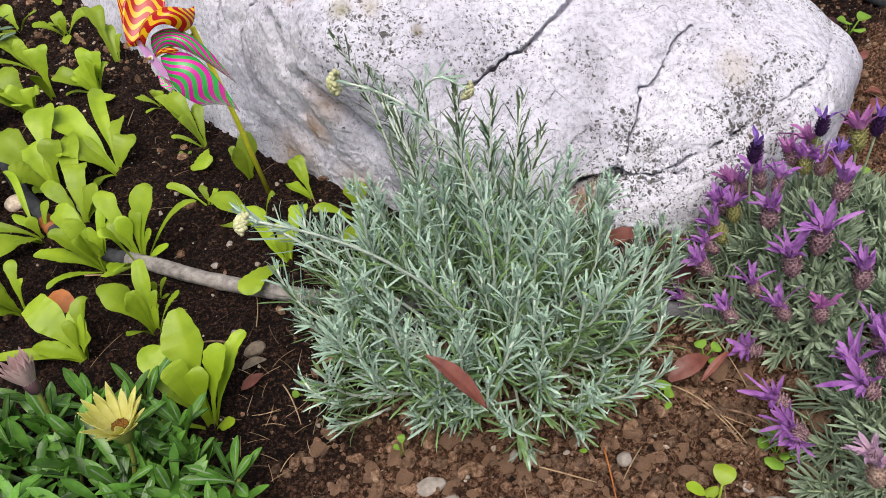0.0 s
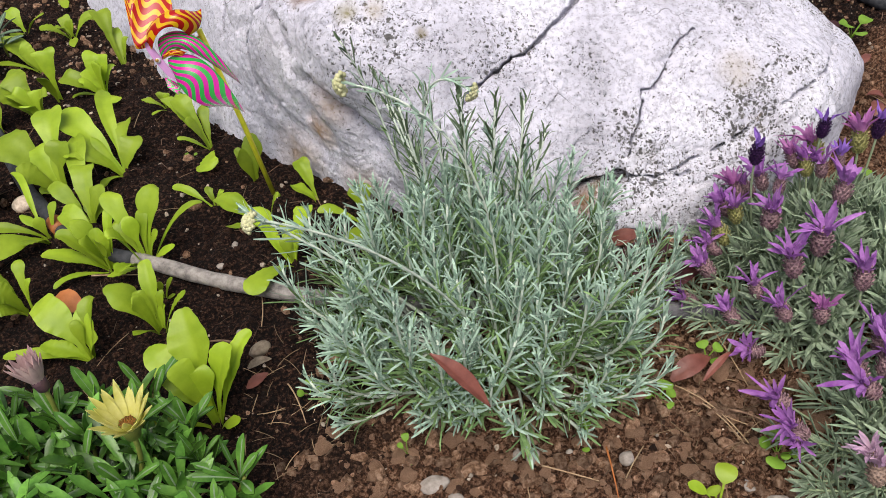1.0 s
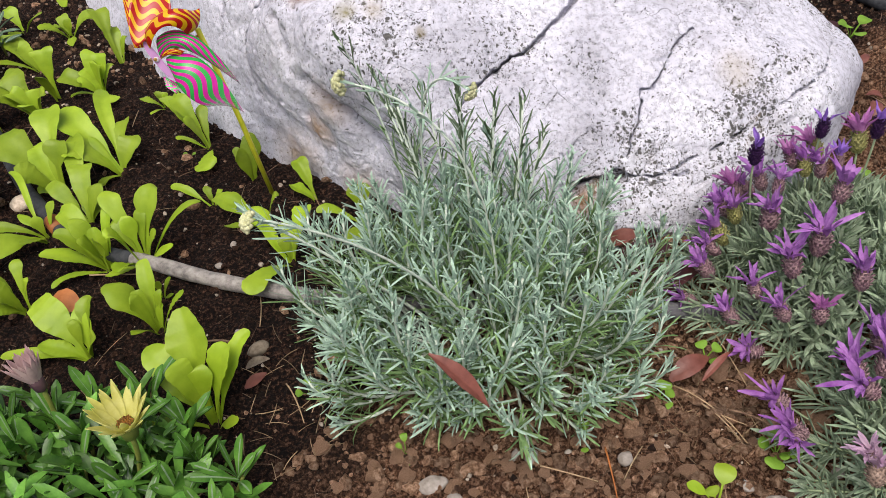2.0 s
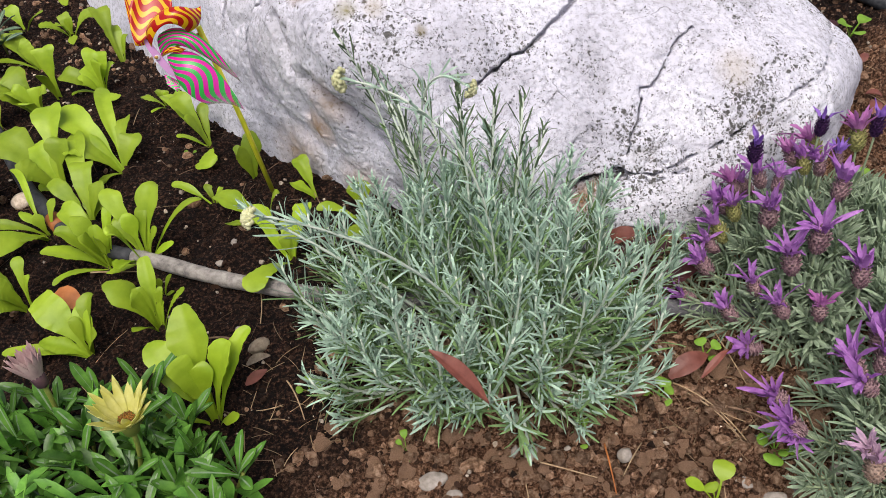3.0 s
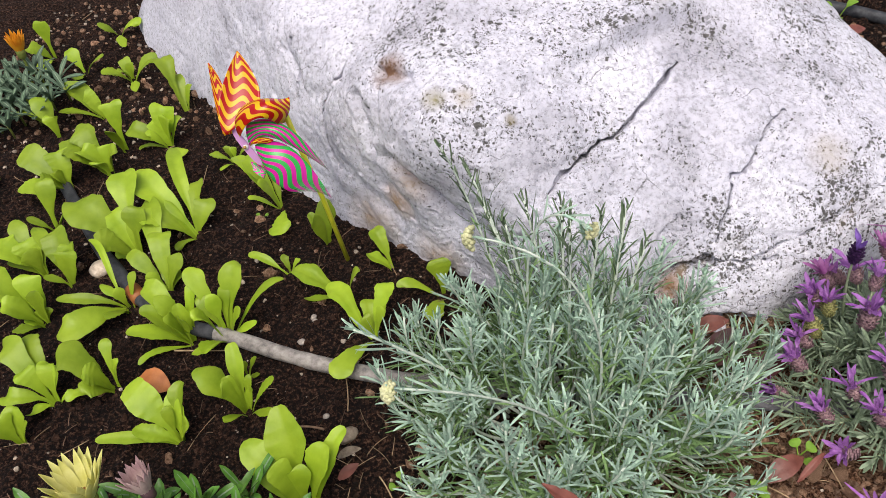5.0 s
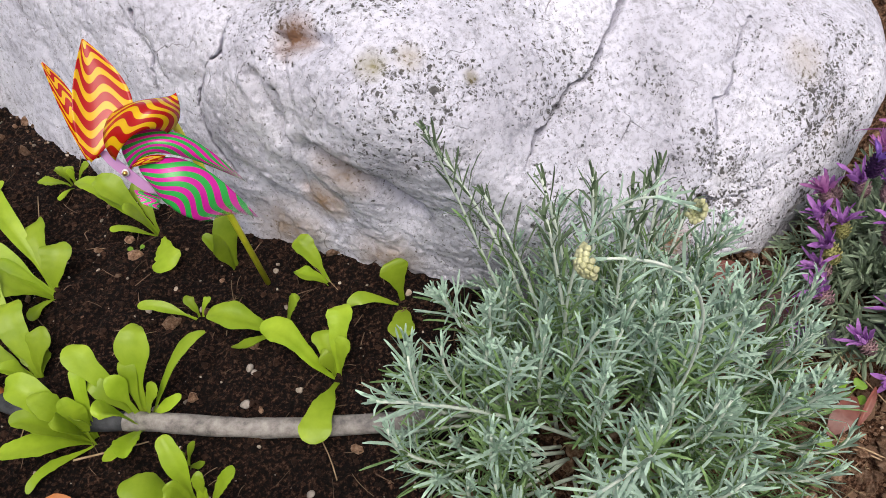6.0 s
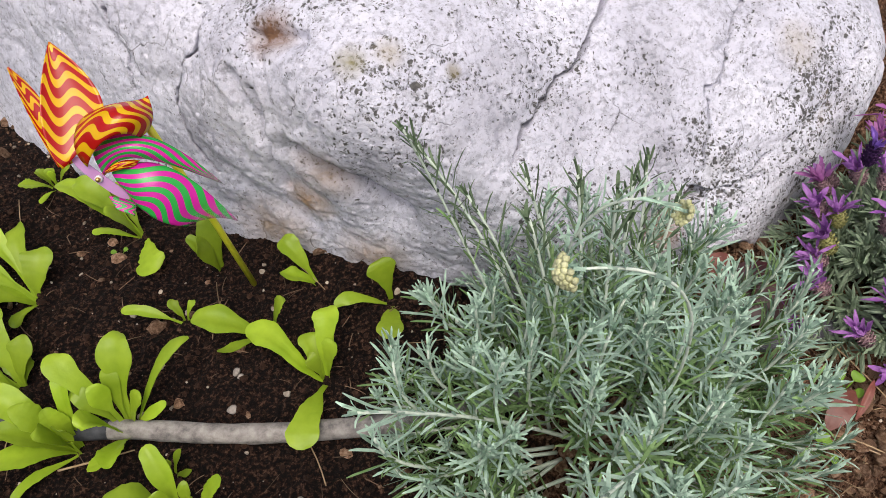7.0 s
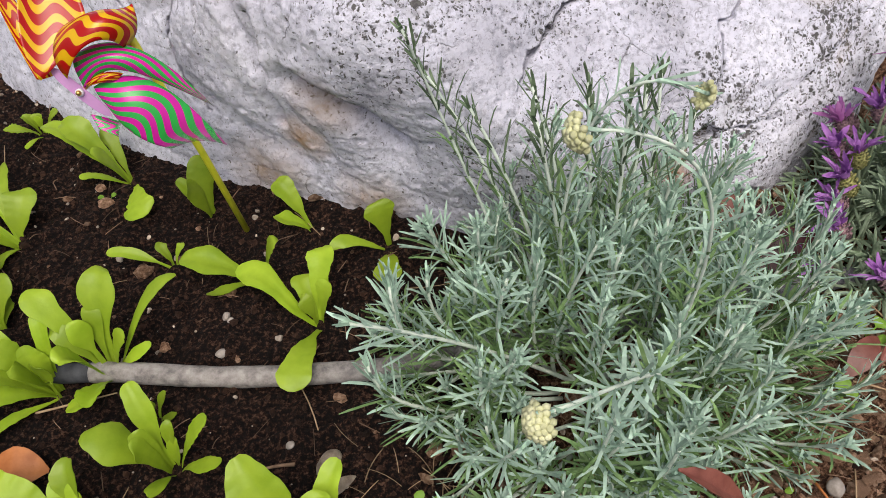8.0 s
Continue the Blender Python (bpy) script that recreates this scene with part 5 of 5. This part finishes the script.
def gazania_flower(plant, at, way, size, spread, petals, cup, core=True, seed=0):
    rng = random.Random(seed)
    way = unit(way)
    a = unit(np.cross(way, (0.3, 0.2, 0.93)))
    b = np.cross(way, a)
    at = np.asarray(at, float)
    v, f = tube(bezier((at * (0.7, 0.7, 0) + (0, 0, 0.01), at * (0.95, 0.95, 0.5), at - way * size * 0.45), 7), 0.0024, 7)
    stalk = part("flower_stalk", mesh_of("flower_stalk", v, f), GAZ_CUP, plant)
    v, f = tube([at - way * size * 0.5, at - way * size * 0.4, at - way * size * 0.1, at + way * size * 0.12], [0.003, size * 0.20, size * 0.24, size * 0.22], 14)
    part("calyx", mesh_of("calyx", v, f), cup, stalk)
    for row in range(2):
        for q in range(13 if row else 12):
            ang = (q + 0.5 * row) * 2 * math.pi / 12.5 + rng.uniform(-0.1, 0.1)
            op = math.radians(spread * rng.uniform(0.8, 1.2) + 8 * row)
            out = a * math.cos(ang) + b * math.sin(ang)
            w = way * math.cos(op) + out * math.sin(op)
            long = size * rng.uniform(0.85, 1.1)
            start = at + out * size * 0.2
            line = bezier((start, start + w * long * 0.5 + out * size * 0.06, start + w * long), 8)
            v, f = blade(line, size * 0.105 * np.array([0.5, 0.75, 0.95, 1.05, 1.0, 0.8, 0.5, 0.06]), out * -1.0 + way * 0.3, 1, 0.45, 0.0005)
            part("petal", mesh_of("petal", v, f), petals, stalk)
    if core:
        heap = Heap()
        for q in range(40):
            rad = size * 0.2 * math.sqrt((q + 0.5) / 40)
            v, f = KNOBS[q % 12]
            heap.add(v * size * 0.032 + at + way * size * 0.14 + (a * math.cos(q * 2.4) + b * math.sin(q * 2.4)) * rad, f)
        part("disc", heap.mesh("disc"), GAZ_CORE, stalk, "brown centre")


def build_gazania():
    rng = random.Random(21)
    cx, cy = -0.37, -0.38
    plant = thing("gazania", (cx, cy, 0), "gazania clump with glossy dark green leaves and pale yellow flowers", "flower")
    for n in range(46):
        az, r = n * 2.4, math.sqrt((n + 0.5) / 46)
        root = np.array([math.cos(az) * r * 0.185, math.sin(az) * r * 0.125, 0.006])
        top = 0.122 * (1 - 0.40 * r**2) * rng.uniform(0.75, 1.1)
        stem = Heap()
        head = root + (math.cos(az) * 0.02, math.sin(az) * 0.02, top * 0.55)
        v, f = tube([root, (root + head) / 2, head], 0.002, 6)
        stem.add(v, f)
        st = part("rosette", stem.mesh("rosette"), GAZ_CUP, plant)
        for q in range(8):
            ang = q * 2.4 + rng.random()
            e = math.radians(rng.uniform(20, 80))
            way = np.array([math.cos(ang) * math.cos(e), math.sin(ang) * math.cos(e), math.sin(e)])
            gazania_leaf(st, root * 0.25 + head * 0.75 + (0, 0, 0.002 * q), way, rng.uniform(0.036, 0.064), rng.uniform(0.0036, 0.0058), rng, GAZ_LEAF)
    fill = Heap()
    for n in range(620):
        az, r = rng.random() * 6.3, math.sqrt(rng.random())
        high = 0.098 * (1 - 0.5 * r**2) * rng.uniform(0.2, 1.0)
        root = np.array([math.cos(az) * r * 0.185, math.sin(az) * r * 0.125, high])
        ang, e, long = rng.random() * 6.3, math.radians(rng.uniform(10, 70)), rng.uniform(0.028, 0.048)
        way = np.array([math.cos(ang) * math.cos(e), math.sin(ang) * math.cos(e), math.sin(e)])
        line = bezier((root, root + way * long * 0.5 + (0, 0, 0.004), root + way * long), 6)
        v, f = blade(line, rng.uniform(0.0038, 0.0056) * np.array([0.25, 0.5, 0.8, 1.0, 0.9, 0.15]), (-way[0], -way[1], 1.0), 1, rng.uniform(0.2, 0.5), 0.0007)
        fill.add(v, f)
    part("leaves", fill.mesh("leaves"), GAZ_LEAF, plant)["kind"] = "stuff"
    o = np.array([cx, cy, 0])
    gazania_flower(plant, np.array([-0.262, -0.335, 0.132]) - o, (0.05, 0.05, 0.95), 0.035, 27, GAZ_PETAL, GAZ_CUP, True, 1)
    gazania_flower(plant, np.array([-0.425, -0.285, 0.125]) - o, (-0.1, 0.25, 0.9), 0.042, 22, GAZ_PETAL, GAZ_CUP, True, 2)
    gazania_flower(plant, np.array([-0.372, -0.275, 0.120]) - o, (-0.15, 0.15, 0.95), 0.030, 11, GAZ_PINK, GAZ_PURPLE, False, 3)
    # a second plant far back with an orange bloom
    far = thing("gazania", (-0.865, 0.50, 0), "grey-leaved gazania with a closed orange bloom", "flower")
    for n in range(24):
        az, r = n * 2.4, math.sqrt((n + 0.5) / 24)
        root = np.array([math.cos(az) * r * 0.09, math.sin(az) * r * 0.09, 0.004])
        stem = Heap()
        v, f = tube([root, root + (0, 0, 0.03)], 0.002, 6)
        stem.add(v, f)
        st = part("rosette", stem.mesh("rosette"), GAZ_CUP, far)
        for q in range(8):
            ang, e = q * 2.4 + rng.random(), math.radians(rng.uniform(15, 65))
            gazania_leaf(st, root + (0, 0, 0.02), np.array([math.cos(ang) * math.cos(e), math.sin(ang) * math.cos(e), math.sin(e)]), rng.uniform(0.032, 0.056), 0.0048, rng, FAR_LEAF)
    gazania_flower(far, (0.004, 0.065, 0.080), (0.05, 0.1, 1), 0.034, 9, ORANGE, GAZ_CUP, False, 4)


build_gazania()


# ---- fallen leaves ----
def fallen_leaf(at, tip, wide, material, label, arch=0.006, fold=0.25, shape="oval"):
    at, tip = np.asarray(at, float), np.asarray(tip, float)
    o = (at + tip) / 2
    line = bezier((at - o, (0, 0, arch * 2), tip - o), 16)
    s = np.linspace(0, 1, 16)
    half = wide / 2 * np.sin(np.pi * np.clip(s, 0.03, 0.985) ** (0.85 if shape == "oval" else 1.0)) ** (0.75 if shape == "oval" else 0.9)
    v, f = blade(line, half, (0.05, -0.1, 1), 3, fold, 0.0006, 0.1, 0.05, wide * 300)
    ob = part("dry_leaf", mesh_of("dry_leaf", v, f), material)
    ob.location = o
    tagged(ob, label, "leaf", "fallen leaves")
    return ob


black_hose = build_hose("hose", [(-0.72, 0.30, 0.004), (-0.604, 0.145, 0.008), (-0.565, 0.102, 0.008), (-0.516, 0.049, 0.007), (-0.447, 0.005, 0.006), (-0.395, -0.012, 0.006)], 0.0095, BLACK_HOSE, "black plastic irrigation hose running under the lettuces")
v, f = tube([(-0.532, 0.066, 0.0075), (-0.527, 0.060, 0.0075), (-0.519, 0.052, 0.0075), (-0.514, 0.046, 0.0075)], [0.0104, 0.0112, 0.0112, 0.0104], 18)
part("joint", mesh_of("joint", v, f), ORANGE_LEAF, black_hose, "rust-brown hose joint")
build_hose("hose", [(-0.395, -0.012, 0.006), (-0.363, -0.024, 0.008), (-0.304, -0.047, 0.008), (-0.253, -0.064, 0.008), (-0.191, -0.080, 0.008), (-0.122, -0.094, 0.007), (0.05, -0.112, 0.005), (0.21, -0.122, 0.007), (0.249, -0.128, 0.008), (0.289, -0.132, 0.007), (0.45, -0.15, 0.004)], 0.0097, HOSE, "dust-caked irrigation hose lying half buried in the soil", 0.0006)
build_hose("hose", [(0.50, 0.75, 0.004), (0.651, 0.673, 0.001), (0.709, 0.628, 0.000), (0.746, 0.577, 0.001), (0.85, 0.42, 0.000)], 0.011, BLACK_HOSE, "black plastic hose on the soil behind the boulder")

# dry leaves
fallen_leaf((0.003, -0.298, 0.171), (0.053, -0.321, 0.121), 0.016, RED_LEAF, "long dry red-brown leaf caught on the silver shrub", 0.006, 0.65, "long")
fallen_leaf((0.247, -0.227, 0.010), (0.292, -0.203, 0.016), 0.022, RED_LEAF, "dry red-brown leaf lying on brown clay", 0.008, 0.2)
fallen_leaf((0.282, -0.226, 0.006), (0.314, -0.200, 0.020), 0.008, RED_LEAF, "curled dry brown leaf lying on brown clay", 0.006, 0.5)
fallen_leaf((-0.478, -0.086, 0.012), (-0.432, -0.098, 0.010), 0.036, ORANGE_LEAF, "dry orange leaf among the lettuces", 0.008, 0.2)
fallen_leaf((0.205, -0.085, 0.020), (0.275, -0.063, 0.045), 0.040, MAROON, "large dark maroon leaf under the boulder", 0.010, 0.15)
fallen_leaf((0.235, -0.105, 0.014), (0.305, -0.088, 0.026), 0.036, MAROON, "large dark maroon leaf under the boulder", 0.008, 0.2)
fallen_leaf((0.200, -0.050, 0.030), (0.245, -0.042, 0.045), 0.022, RED_LEAF, "dry red-brown leaf under the boulder", 0.008, 0.2)
fallen_leaf((0.205, -0.246, 0.006), (0.228, -0.234, 0.010), 0.012, RED_LEAF, "small dry brown leaf beside the shrub", 0.003, 0.3)
fallen_leaf((-0.215, -0.190, 0.006), (-0.188, -0.182, 0.012), 0.011, STONE, "pale grey dry leaf curled on the compost", 0.004, 0.5)
fallen_leaf((-0.212, -0.215, 0.004), (-0.190, -0.198, 0.008), 0.013, RED_LEAF, "brown bark flake on dark compost", 0.002, 0.2)
fallen_leaf((0.664, 0.350, 0.004), (0.684, 0.372, 0.008), 0.013, RED_LEAF, "dry red leaf on the soil behind the boulder", 0.004, 0.2)


for x, y, turn, long, wide, stuff in ((0.60, 0.60, 0.4, 0.050, 0.024, RED_LEAF), (0.72, 0.55, 2.1, 0.055, 0.028, RED_LEAF), (0.77, 0.66, 1.0, 0.060, 0.030, ORANGE_LEAF), (0.66, 0.50, 5.2, 0.040, 0.018, MAROON),
                                      (0.63, 0.21, 1.2, 0.034, 0.018, RED_LEAF), (0.67, 0.27, 3.0, 0.026, 0.012, RED_LEAF), (0.74, 0.40, 0.2, 0.045, 0.020, MAROON)):
    z = gz(x, y)
    fallen_leaf((x, y, z + 0.006), (x + long * math.cos(turn), y + long * math.sin(turn), z + 0.010), wide, stuff, "dry leaf among dark litter behind the boulder", 0.006, 0.3)


# pebbles, told apart one by one
def pebble(x, y, wide, long, high, turn, seed, material=PEBBLE, label="pale rounded pebble pressed into the soil"):
    v, f = lump(1.0, seed, 0.14, (long / 2, wide / 2, high / 2), 3)
    ob = part("pebble", mesh_of("pebble", v, f), material)
    ob.location, ob.rotation_euler = (x, y, gz(x, y) + high * 0.22), (0, 0, turn)
    tagged(ob, label, "pebble", "loose pebbles")


for x, y, wide, long, high, turn in ((-0.004, -0.332, 0.018, 0.030, 0.013, 0.35), (0.095, -0.304, 0.014, 0.018, 0.012, 1.3), (0.189, -0.306, 0.014, 0.017, 0.012, 0.8),
                                     (0.017, -0.348, 0.011, 0.016, 0.009, 0.1), (0.263, -0.184, 0.006, 0.008, 0.006, 1.0), (0.295, -0.344, 0.010, 0.015, 0.008, 2.4),
                                     (0.320, -0.358, 0.013, 0.022, 0.011, 0.1), (0.386, -0.332, 0.011, 0.017, 0.010, 0.3), (0.070, -0.309, 0.006, 0.016, 0.006, 1.6),
                                     (0.078, -0.300, 0.007, 0.014, 0.006, 1.2), (0.132, -0.300, 0.006, 0.008, 0.006, 0.3), (-0.272, 0.015, 0.007, 0.010, 0.007, 1.2),
                                     (-0.268, 0.006, 0.005, 0.007, 0.005, 0.4), (-0.281, -0.026, 0.009, 0.011, 0.008, 0.3), (0.250, -0.176, 0.008, 0.012, 0.006, 1.4),
                                     (-0.236, -0.134, 0.007, 0.008, 0.006, 0.3), (0.345, -0.345, 0.008, 0.016, 0.007, 1.4)):
    pebble(x, y, wide, long, high, turn, x * 91 + y * 37)
pebble(-0.208, -0.160, 0.017, 0.027, 0.015, 0.7, 3.0, STONE, "brownish stone beside a lettuce")
pebble(-0.590, 0.108, 0.030, 0.038, 0.024, 0.4, 5.0, GRIT, "tan stone among the lettuces")
pebble(0.035, -0.318, 0.018, 0.030, 0.014, 0.2, 8.0, CLOD, "brown clay lump in front of the shrub")


# small weeds
def weed(x, y, leaves, name, label, material=WEED):
    z0 = gz(x, y) - 0.001
    plant = thing(name, (x, y, z0), label, "weed")
    for az, reach, high, wide in leaves:
        az = math.radians(az)
        tip = np.array([math.cos(az) * reach, math.sin(az) * reach, high])
        line = bezier(((0, 0, 0), tip * 0.35 + (0, 0, high * 0.6), tip * 0.7 + (0, 0, high * 0.45), tip), 11)
        s = np.linspace(0, 1, 11)
        half = wide / 2 * np.maximum(0.10, np.sqrt(np.clip(1 - ((s - 0.72) / 0.30) ** 2, 0, 1)))
        half[-1] = wide * 0.08
        v, f = blade(line, half, (0, 0, 1), 2, 0.1, 0.0005, 0.05, 0.05, az)
        part("leaf", mesh_of("leaf", v, f), material, plant)


weed(0.292, -0.196, [(110, 0.016, 0.014, 0.015), (20, 0.016, 0.016, 0.014), (-60, 0.015, 0.010, 0.012)], "clover_seedling", "tiny round-leaved green weed beside a dry leaf")
weed(0.234, -0.240, [(170, 0.020, 0.014, 0.016), (60, 0.018, 0.016, 0.018), (-70, 0.018, 0.012, 0.016), (10, 0.016, 0.014, 0.014)], "clover_seedling", "tiny round-leaved green weed beside the shrub")
weed(0.334, -0.310, [(100, 0.022, 0.016, 0.015), (160, 0.020, 0.014, 0.014), (240, 0.024, 0.012, 0.019), (330, 0.022, 0.014, 0.013), (50, 0.018, 0.016, 0.012), (280, 0.014, 0.014, 0.010)], "clover_seedling", "small green weed with six round leaves")
weed(0.264, -0.362, [(70, 0.034, 0.026, 0.021), (150, 0.032, 0.020, 0.012), (110, 0.016, 0.014, 0.016)], "lettuce_seedling", "small bright green lettuce seedling in brown clay", LETTUCE)
weed(-0.141, -0.222, [(100, 0.014, 0.012, 0.009), (200, 0.014, 0.010, 0.010), (10, 0.014, 0.010, 0.008)], "clover_seedling", "tiny green weed beside the shrub")
weed(-0.031, -0.300, [(100, 0.014, 0.022, 0.008), (280, 0.014, 0.006, 0.008), (150, 0.012, 0.014, 0.006)], "grass_seedling", "thin green seedling in front of the shrub")
weed(0.149, -0.288, [(80, 0.012, 0.026, 0.008), (270, 0.012, 0.006, 0.008)], "grass_seedling", "thin green seedling in front of the shrub")
weed(-0.375, 0.205, [(30, 0.010, 0.006, 0.006), (150, 0.012, 0.006, 0.006), (270, 0.012, 0.005, 0.006), (210, 0.010, 0.005, 0.005)], "clover_seedling", "tiny pale weed on dark compost")
weed(0.690, 0.450, [(30, 0.030, 0.030, 0.024), (150, 0.026, 0.026, 0.020), (270, 0.030, 0.024, 0.022), (210, 0.022, 0.030, 0.016)], "clover_seedling", "green weed behind the boulder")
weed(0.610, 0.660, [(20, 0.034, 0.040, 0.016), (140, 0.030, 0.034, 0.014), (250, 0.028, 0.026, 0.014)], "clover_seedling", "green weed behind the boulder")
weed(0.735, 0.690, [(60, 0.040, 0.034, 0.022), (170, 0.036, 0.030, 0.020), (300, 0.030, 0.026, 0.016)], "clover_seedling", "green weed behind the boulder")
weed(0.560, 0.075, [(60, 0.020, 0.020, 0.016), (170, 0.020, 0.024, 0.014), (270, 0.018, 0.018, 0.014)], "clover_seedling", "green weed between boulder and lavender")


# ---- loose matter on the bed ----
def on_bed(rng, count, test):
    done, found = 0, []
    while done < count:
        x, y = rng.uniform(-0.95, 0.75), rng.uniform(-0.5, 0.85)
        if rng.random() < test(x, y):
            done += 1
            found.append((x, y))
    p = np.array(found)
    return [(x, y, z) for (x, y), z in zip(found, earth_height(p[:, 0], p[:, 1]))]


def clayness(x, y):
    return 1 / (1 + math.exp(max(-50, min(50, -(x - 0.55 * y - 0.08) * 25))))


def rough_lump(seed, squash, level):
    v, f = ball(level)
    rng = random.Random(int(seed * 10))
    keep = np.ones(len(v))
    for n in range(9):  # broken faces
        way = unit(np.array([rng.gauss(0, 1), rng.gauss(0, 1), rng.gauss(0, 1)]))
        keep = np.minimum(keep, rng.uniform(0.45, 0.8) / np.maximum(v @ way, 0.05))
    return v * (keep * (1.15 + 0.20 * fbm(v * 2.2 + seed * 3.1, 3)))[:, None] * np.array((1, 0.8, squash)), f


def scatter_lumps(name, count, sizes, material, test, seed, label, category, squash=0.7, level=1, power=2.2):
    rng, heap = random.Random(seed), Heap()
    forms = [rough_lump(seed + q * 3.3, squash, level) for q in range(10)]
    for x, y, z in on_bed(rng, count, test):
        v, f = forms[rng.randrange(10)]
        size = sizes[0] * (sizes[1] / sizes[0]) ** (rng.random() ** power)
        heap.add(spun(v * size, rng.random() * 6.3, rng.uniform(-0.5, 0.5)) + (x, y, z + size * 0.25), f)
    tagged(part(name, heap.mesh(name, False), material), label, category, kind="stuff")


def near_front(x, y):
    return 1.0 if y < 0.35 else 0.35


scatter_lumps("clay_clods", 7600, (0.0020, 0.0095), CLOD, lambda x, y: max(clayness(x, y) * (1.0 if y < 0.1 else 0.15), 0.015 if y < 0.42 else 0.16), 31, "broken brown clay clods strewn over the bed", "clods", 0.75, 2, 1.5)
scatter_lumps("compost_crumbs", 15000, (0.0012, 0.0055), CRUMB, lambda x, y: (1 - 0.75 * clayness(x, y)) * near_front(x, y), 41, "dark crumbs of compost over the bed", "crumbs")
scatter_lumps("pale_grit", 3000, (0.0008, 0.0046), GRIT, lambda x, y: 0.35 if y < 0.35 else 1.0, 51, "pale grit and tiny stones in the soil", "grit", 0.8, 2)


def lay_clods(count, seed):
    """The larger clods in front of and beside the shrub, each a piece of the ground."""
    rng = random.Random(seed)
    forms = [mesh_of("clod", *rough_lump(seed + q * 2.7, rng.uniform(0.45, 0.8), 2), False) for q in range(12)]
    for me in forms:
        me.materials.append(CLOD)
    spots = on_bed(rng, count, lambda x, y: clayness(x, y) if -0.40 < y < -0.12 and -0.12 < x < 0.42 and math.hypot(x - 0.055, y + 0.15) > 0.13 else 0)
    for x, y, z in spots:
        ob = part("clod", forms[rng.randrange(12)], CLOD, GROUND)
        size = 0.0045 * (0.0125 / 0.0045) ** (rng.random() ** 1.8)
        ob.location, ob.scale = (x, y, z + size * 0.15), (size, size, size)
        ob.rotation_euler = (rng.uniform(-0.4, 0.4), rng.uniform(-0.4, 0.4), rng.random() * 6.3)


lay_clods(290, 77)


def scatter_stalks(name, count, long, thick, material, test, seed, label, category):
    rng, heap = random.Random(seed), Heap()
    for x, y, z in on_bed(rng, count, test):
        az, size = rng.random() * 6.3, rng.uniform(*long)
        d = np.array([math.cos(az), math.sin(az), 0]) * size / 2
        side = np.array([-d[1], d[0], 0]) * rng.uniform(-0.25, 0.25)
        c = np.array([x, y, z + 0.003])
        line = bezier((c - d + (0, 0, rng.uniform(-0.001, 0.004)), c + side + (0, 0, 0.003), c + d + (0, 0, rng.uniform(-0.002, 0.003))), 5)
        v, f = tube(line, rng.uniform(*thick), 4)
        heap.add(v, f)
    tagged(part(name, heap.mesh(name), material), label, category, kind="stuff")


scatter_stalks("dry_straw", 260, (0.012, 0.055), (0.0003, 0.0007), STRAW, lambda x, y: (0.25 + 0.75 * clayness(x, y)) * near_front(x, y), 61, "bits of dry straw strewn over the bed", "straw")
scatter_stalks("straw_tangle", 80, (0.010, 0.035), (0.00025, 0.0005), STRAW, lambda x, y: 1.0 if math.hypot(x + 0.155, y + 0.245) < 0.075 or math.hypot(x - 0.28, y + 0.27) < 0.06 else 0, 62, "tangle of dry straw beside the shrub", "straw")
scatter_stalks("fine_roots", 700, (0.006, 0.026), (0.00025, 0.0006), FIBRE, lambda x, y: (1 - 0.6 * clayness(x, y)) * near_front(x, y), 71, "fine dry root fibres in the compost", "fibres")


def twig(points, thick, material, label):
    v, f = tube(bezier(points, 10), np.linspace(thick, thick * 0.6, 10), 6)
    tagged(part("twig", mesh_of("twig", v, f), material), label, "twig", "dry twigs")


twig([(0.300, -0.160, 0.020), (0.312, -0.195, 0.018), (0.326, -0.235, 0.006)], 0.0009, STRAW, "thin dry straw stalk on brown clay")
twig([(0.168, -0.300, 0.006), (0.170, -0.325, 0.010), (0.172, -0.352, 0.004)], 0.0012, ORANGE_LEAF, "short orange dry stalk on brown clay")
twig([(0.102, -0.318, 0.006), (0.130, -0.330, 0.012), (0.156, -0.336, 0.006)], 0.0010, STRAW, "bent dry stalk on brown clay")
twig([(0.250, -0.232, 0.008), (0.285, -0.255, 0.014), (0.308, -0.300, 0.006)], 0.0011, STRAW, "dry forked stalk on brown clay")
twig([(0.262, -0.245, 0.008), (0.290, -0.270, 0.014), (0.305, -0.305, 0.006)], 0.0009, STRAW, "dry forked stalk on brown clay")
twig([(0.300, -0.262, 0.006), (0.330, -0.272, 0.012), (0.352, -0.300, 0.005)], 0.0015, FIBRE, "dry brown root on brown clay")
twig([(0.345, -0.315, 0.006), (0.365, -0.330, 0.010), (0.372, -0.360, 0.004)], 0.0020, STRAW, "pale dry stalk at the bed's edge")
twig([(0.205, -0.300, 0.006), (0.190, -0.320, 0.012), (0.178, -0.340, 0.004)], 0.0007, STRAW, "thin dry straw stalk on brown clay")
twig([(-0.445, -0.038, 0.006), (-0.40, -0.042, 0.010), (-0.375, -0.040, 0.006)], 0.0012, STRAW, "dry twig among the lettuces")
twig([(-0.235, -0.155, 0.008), (-0.250, -0.152, 0.012), (-0.268, -0.150, 0.006)], 0.0018, FIBRE, "short brown twig beside a lettuce")
twig([(-0.165, -0.215, 0.010), (-0.150, -0.235, 0.018), (-0.140, -0.262, 0.006)], 0.0010, STRAW, "dry straw stalk beside the shrub")
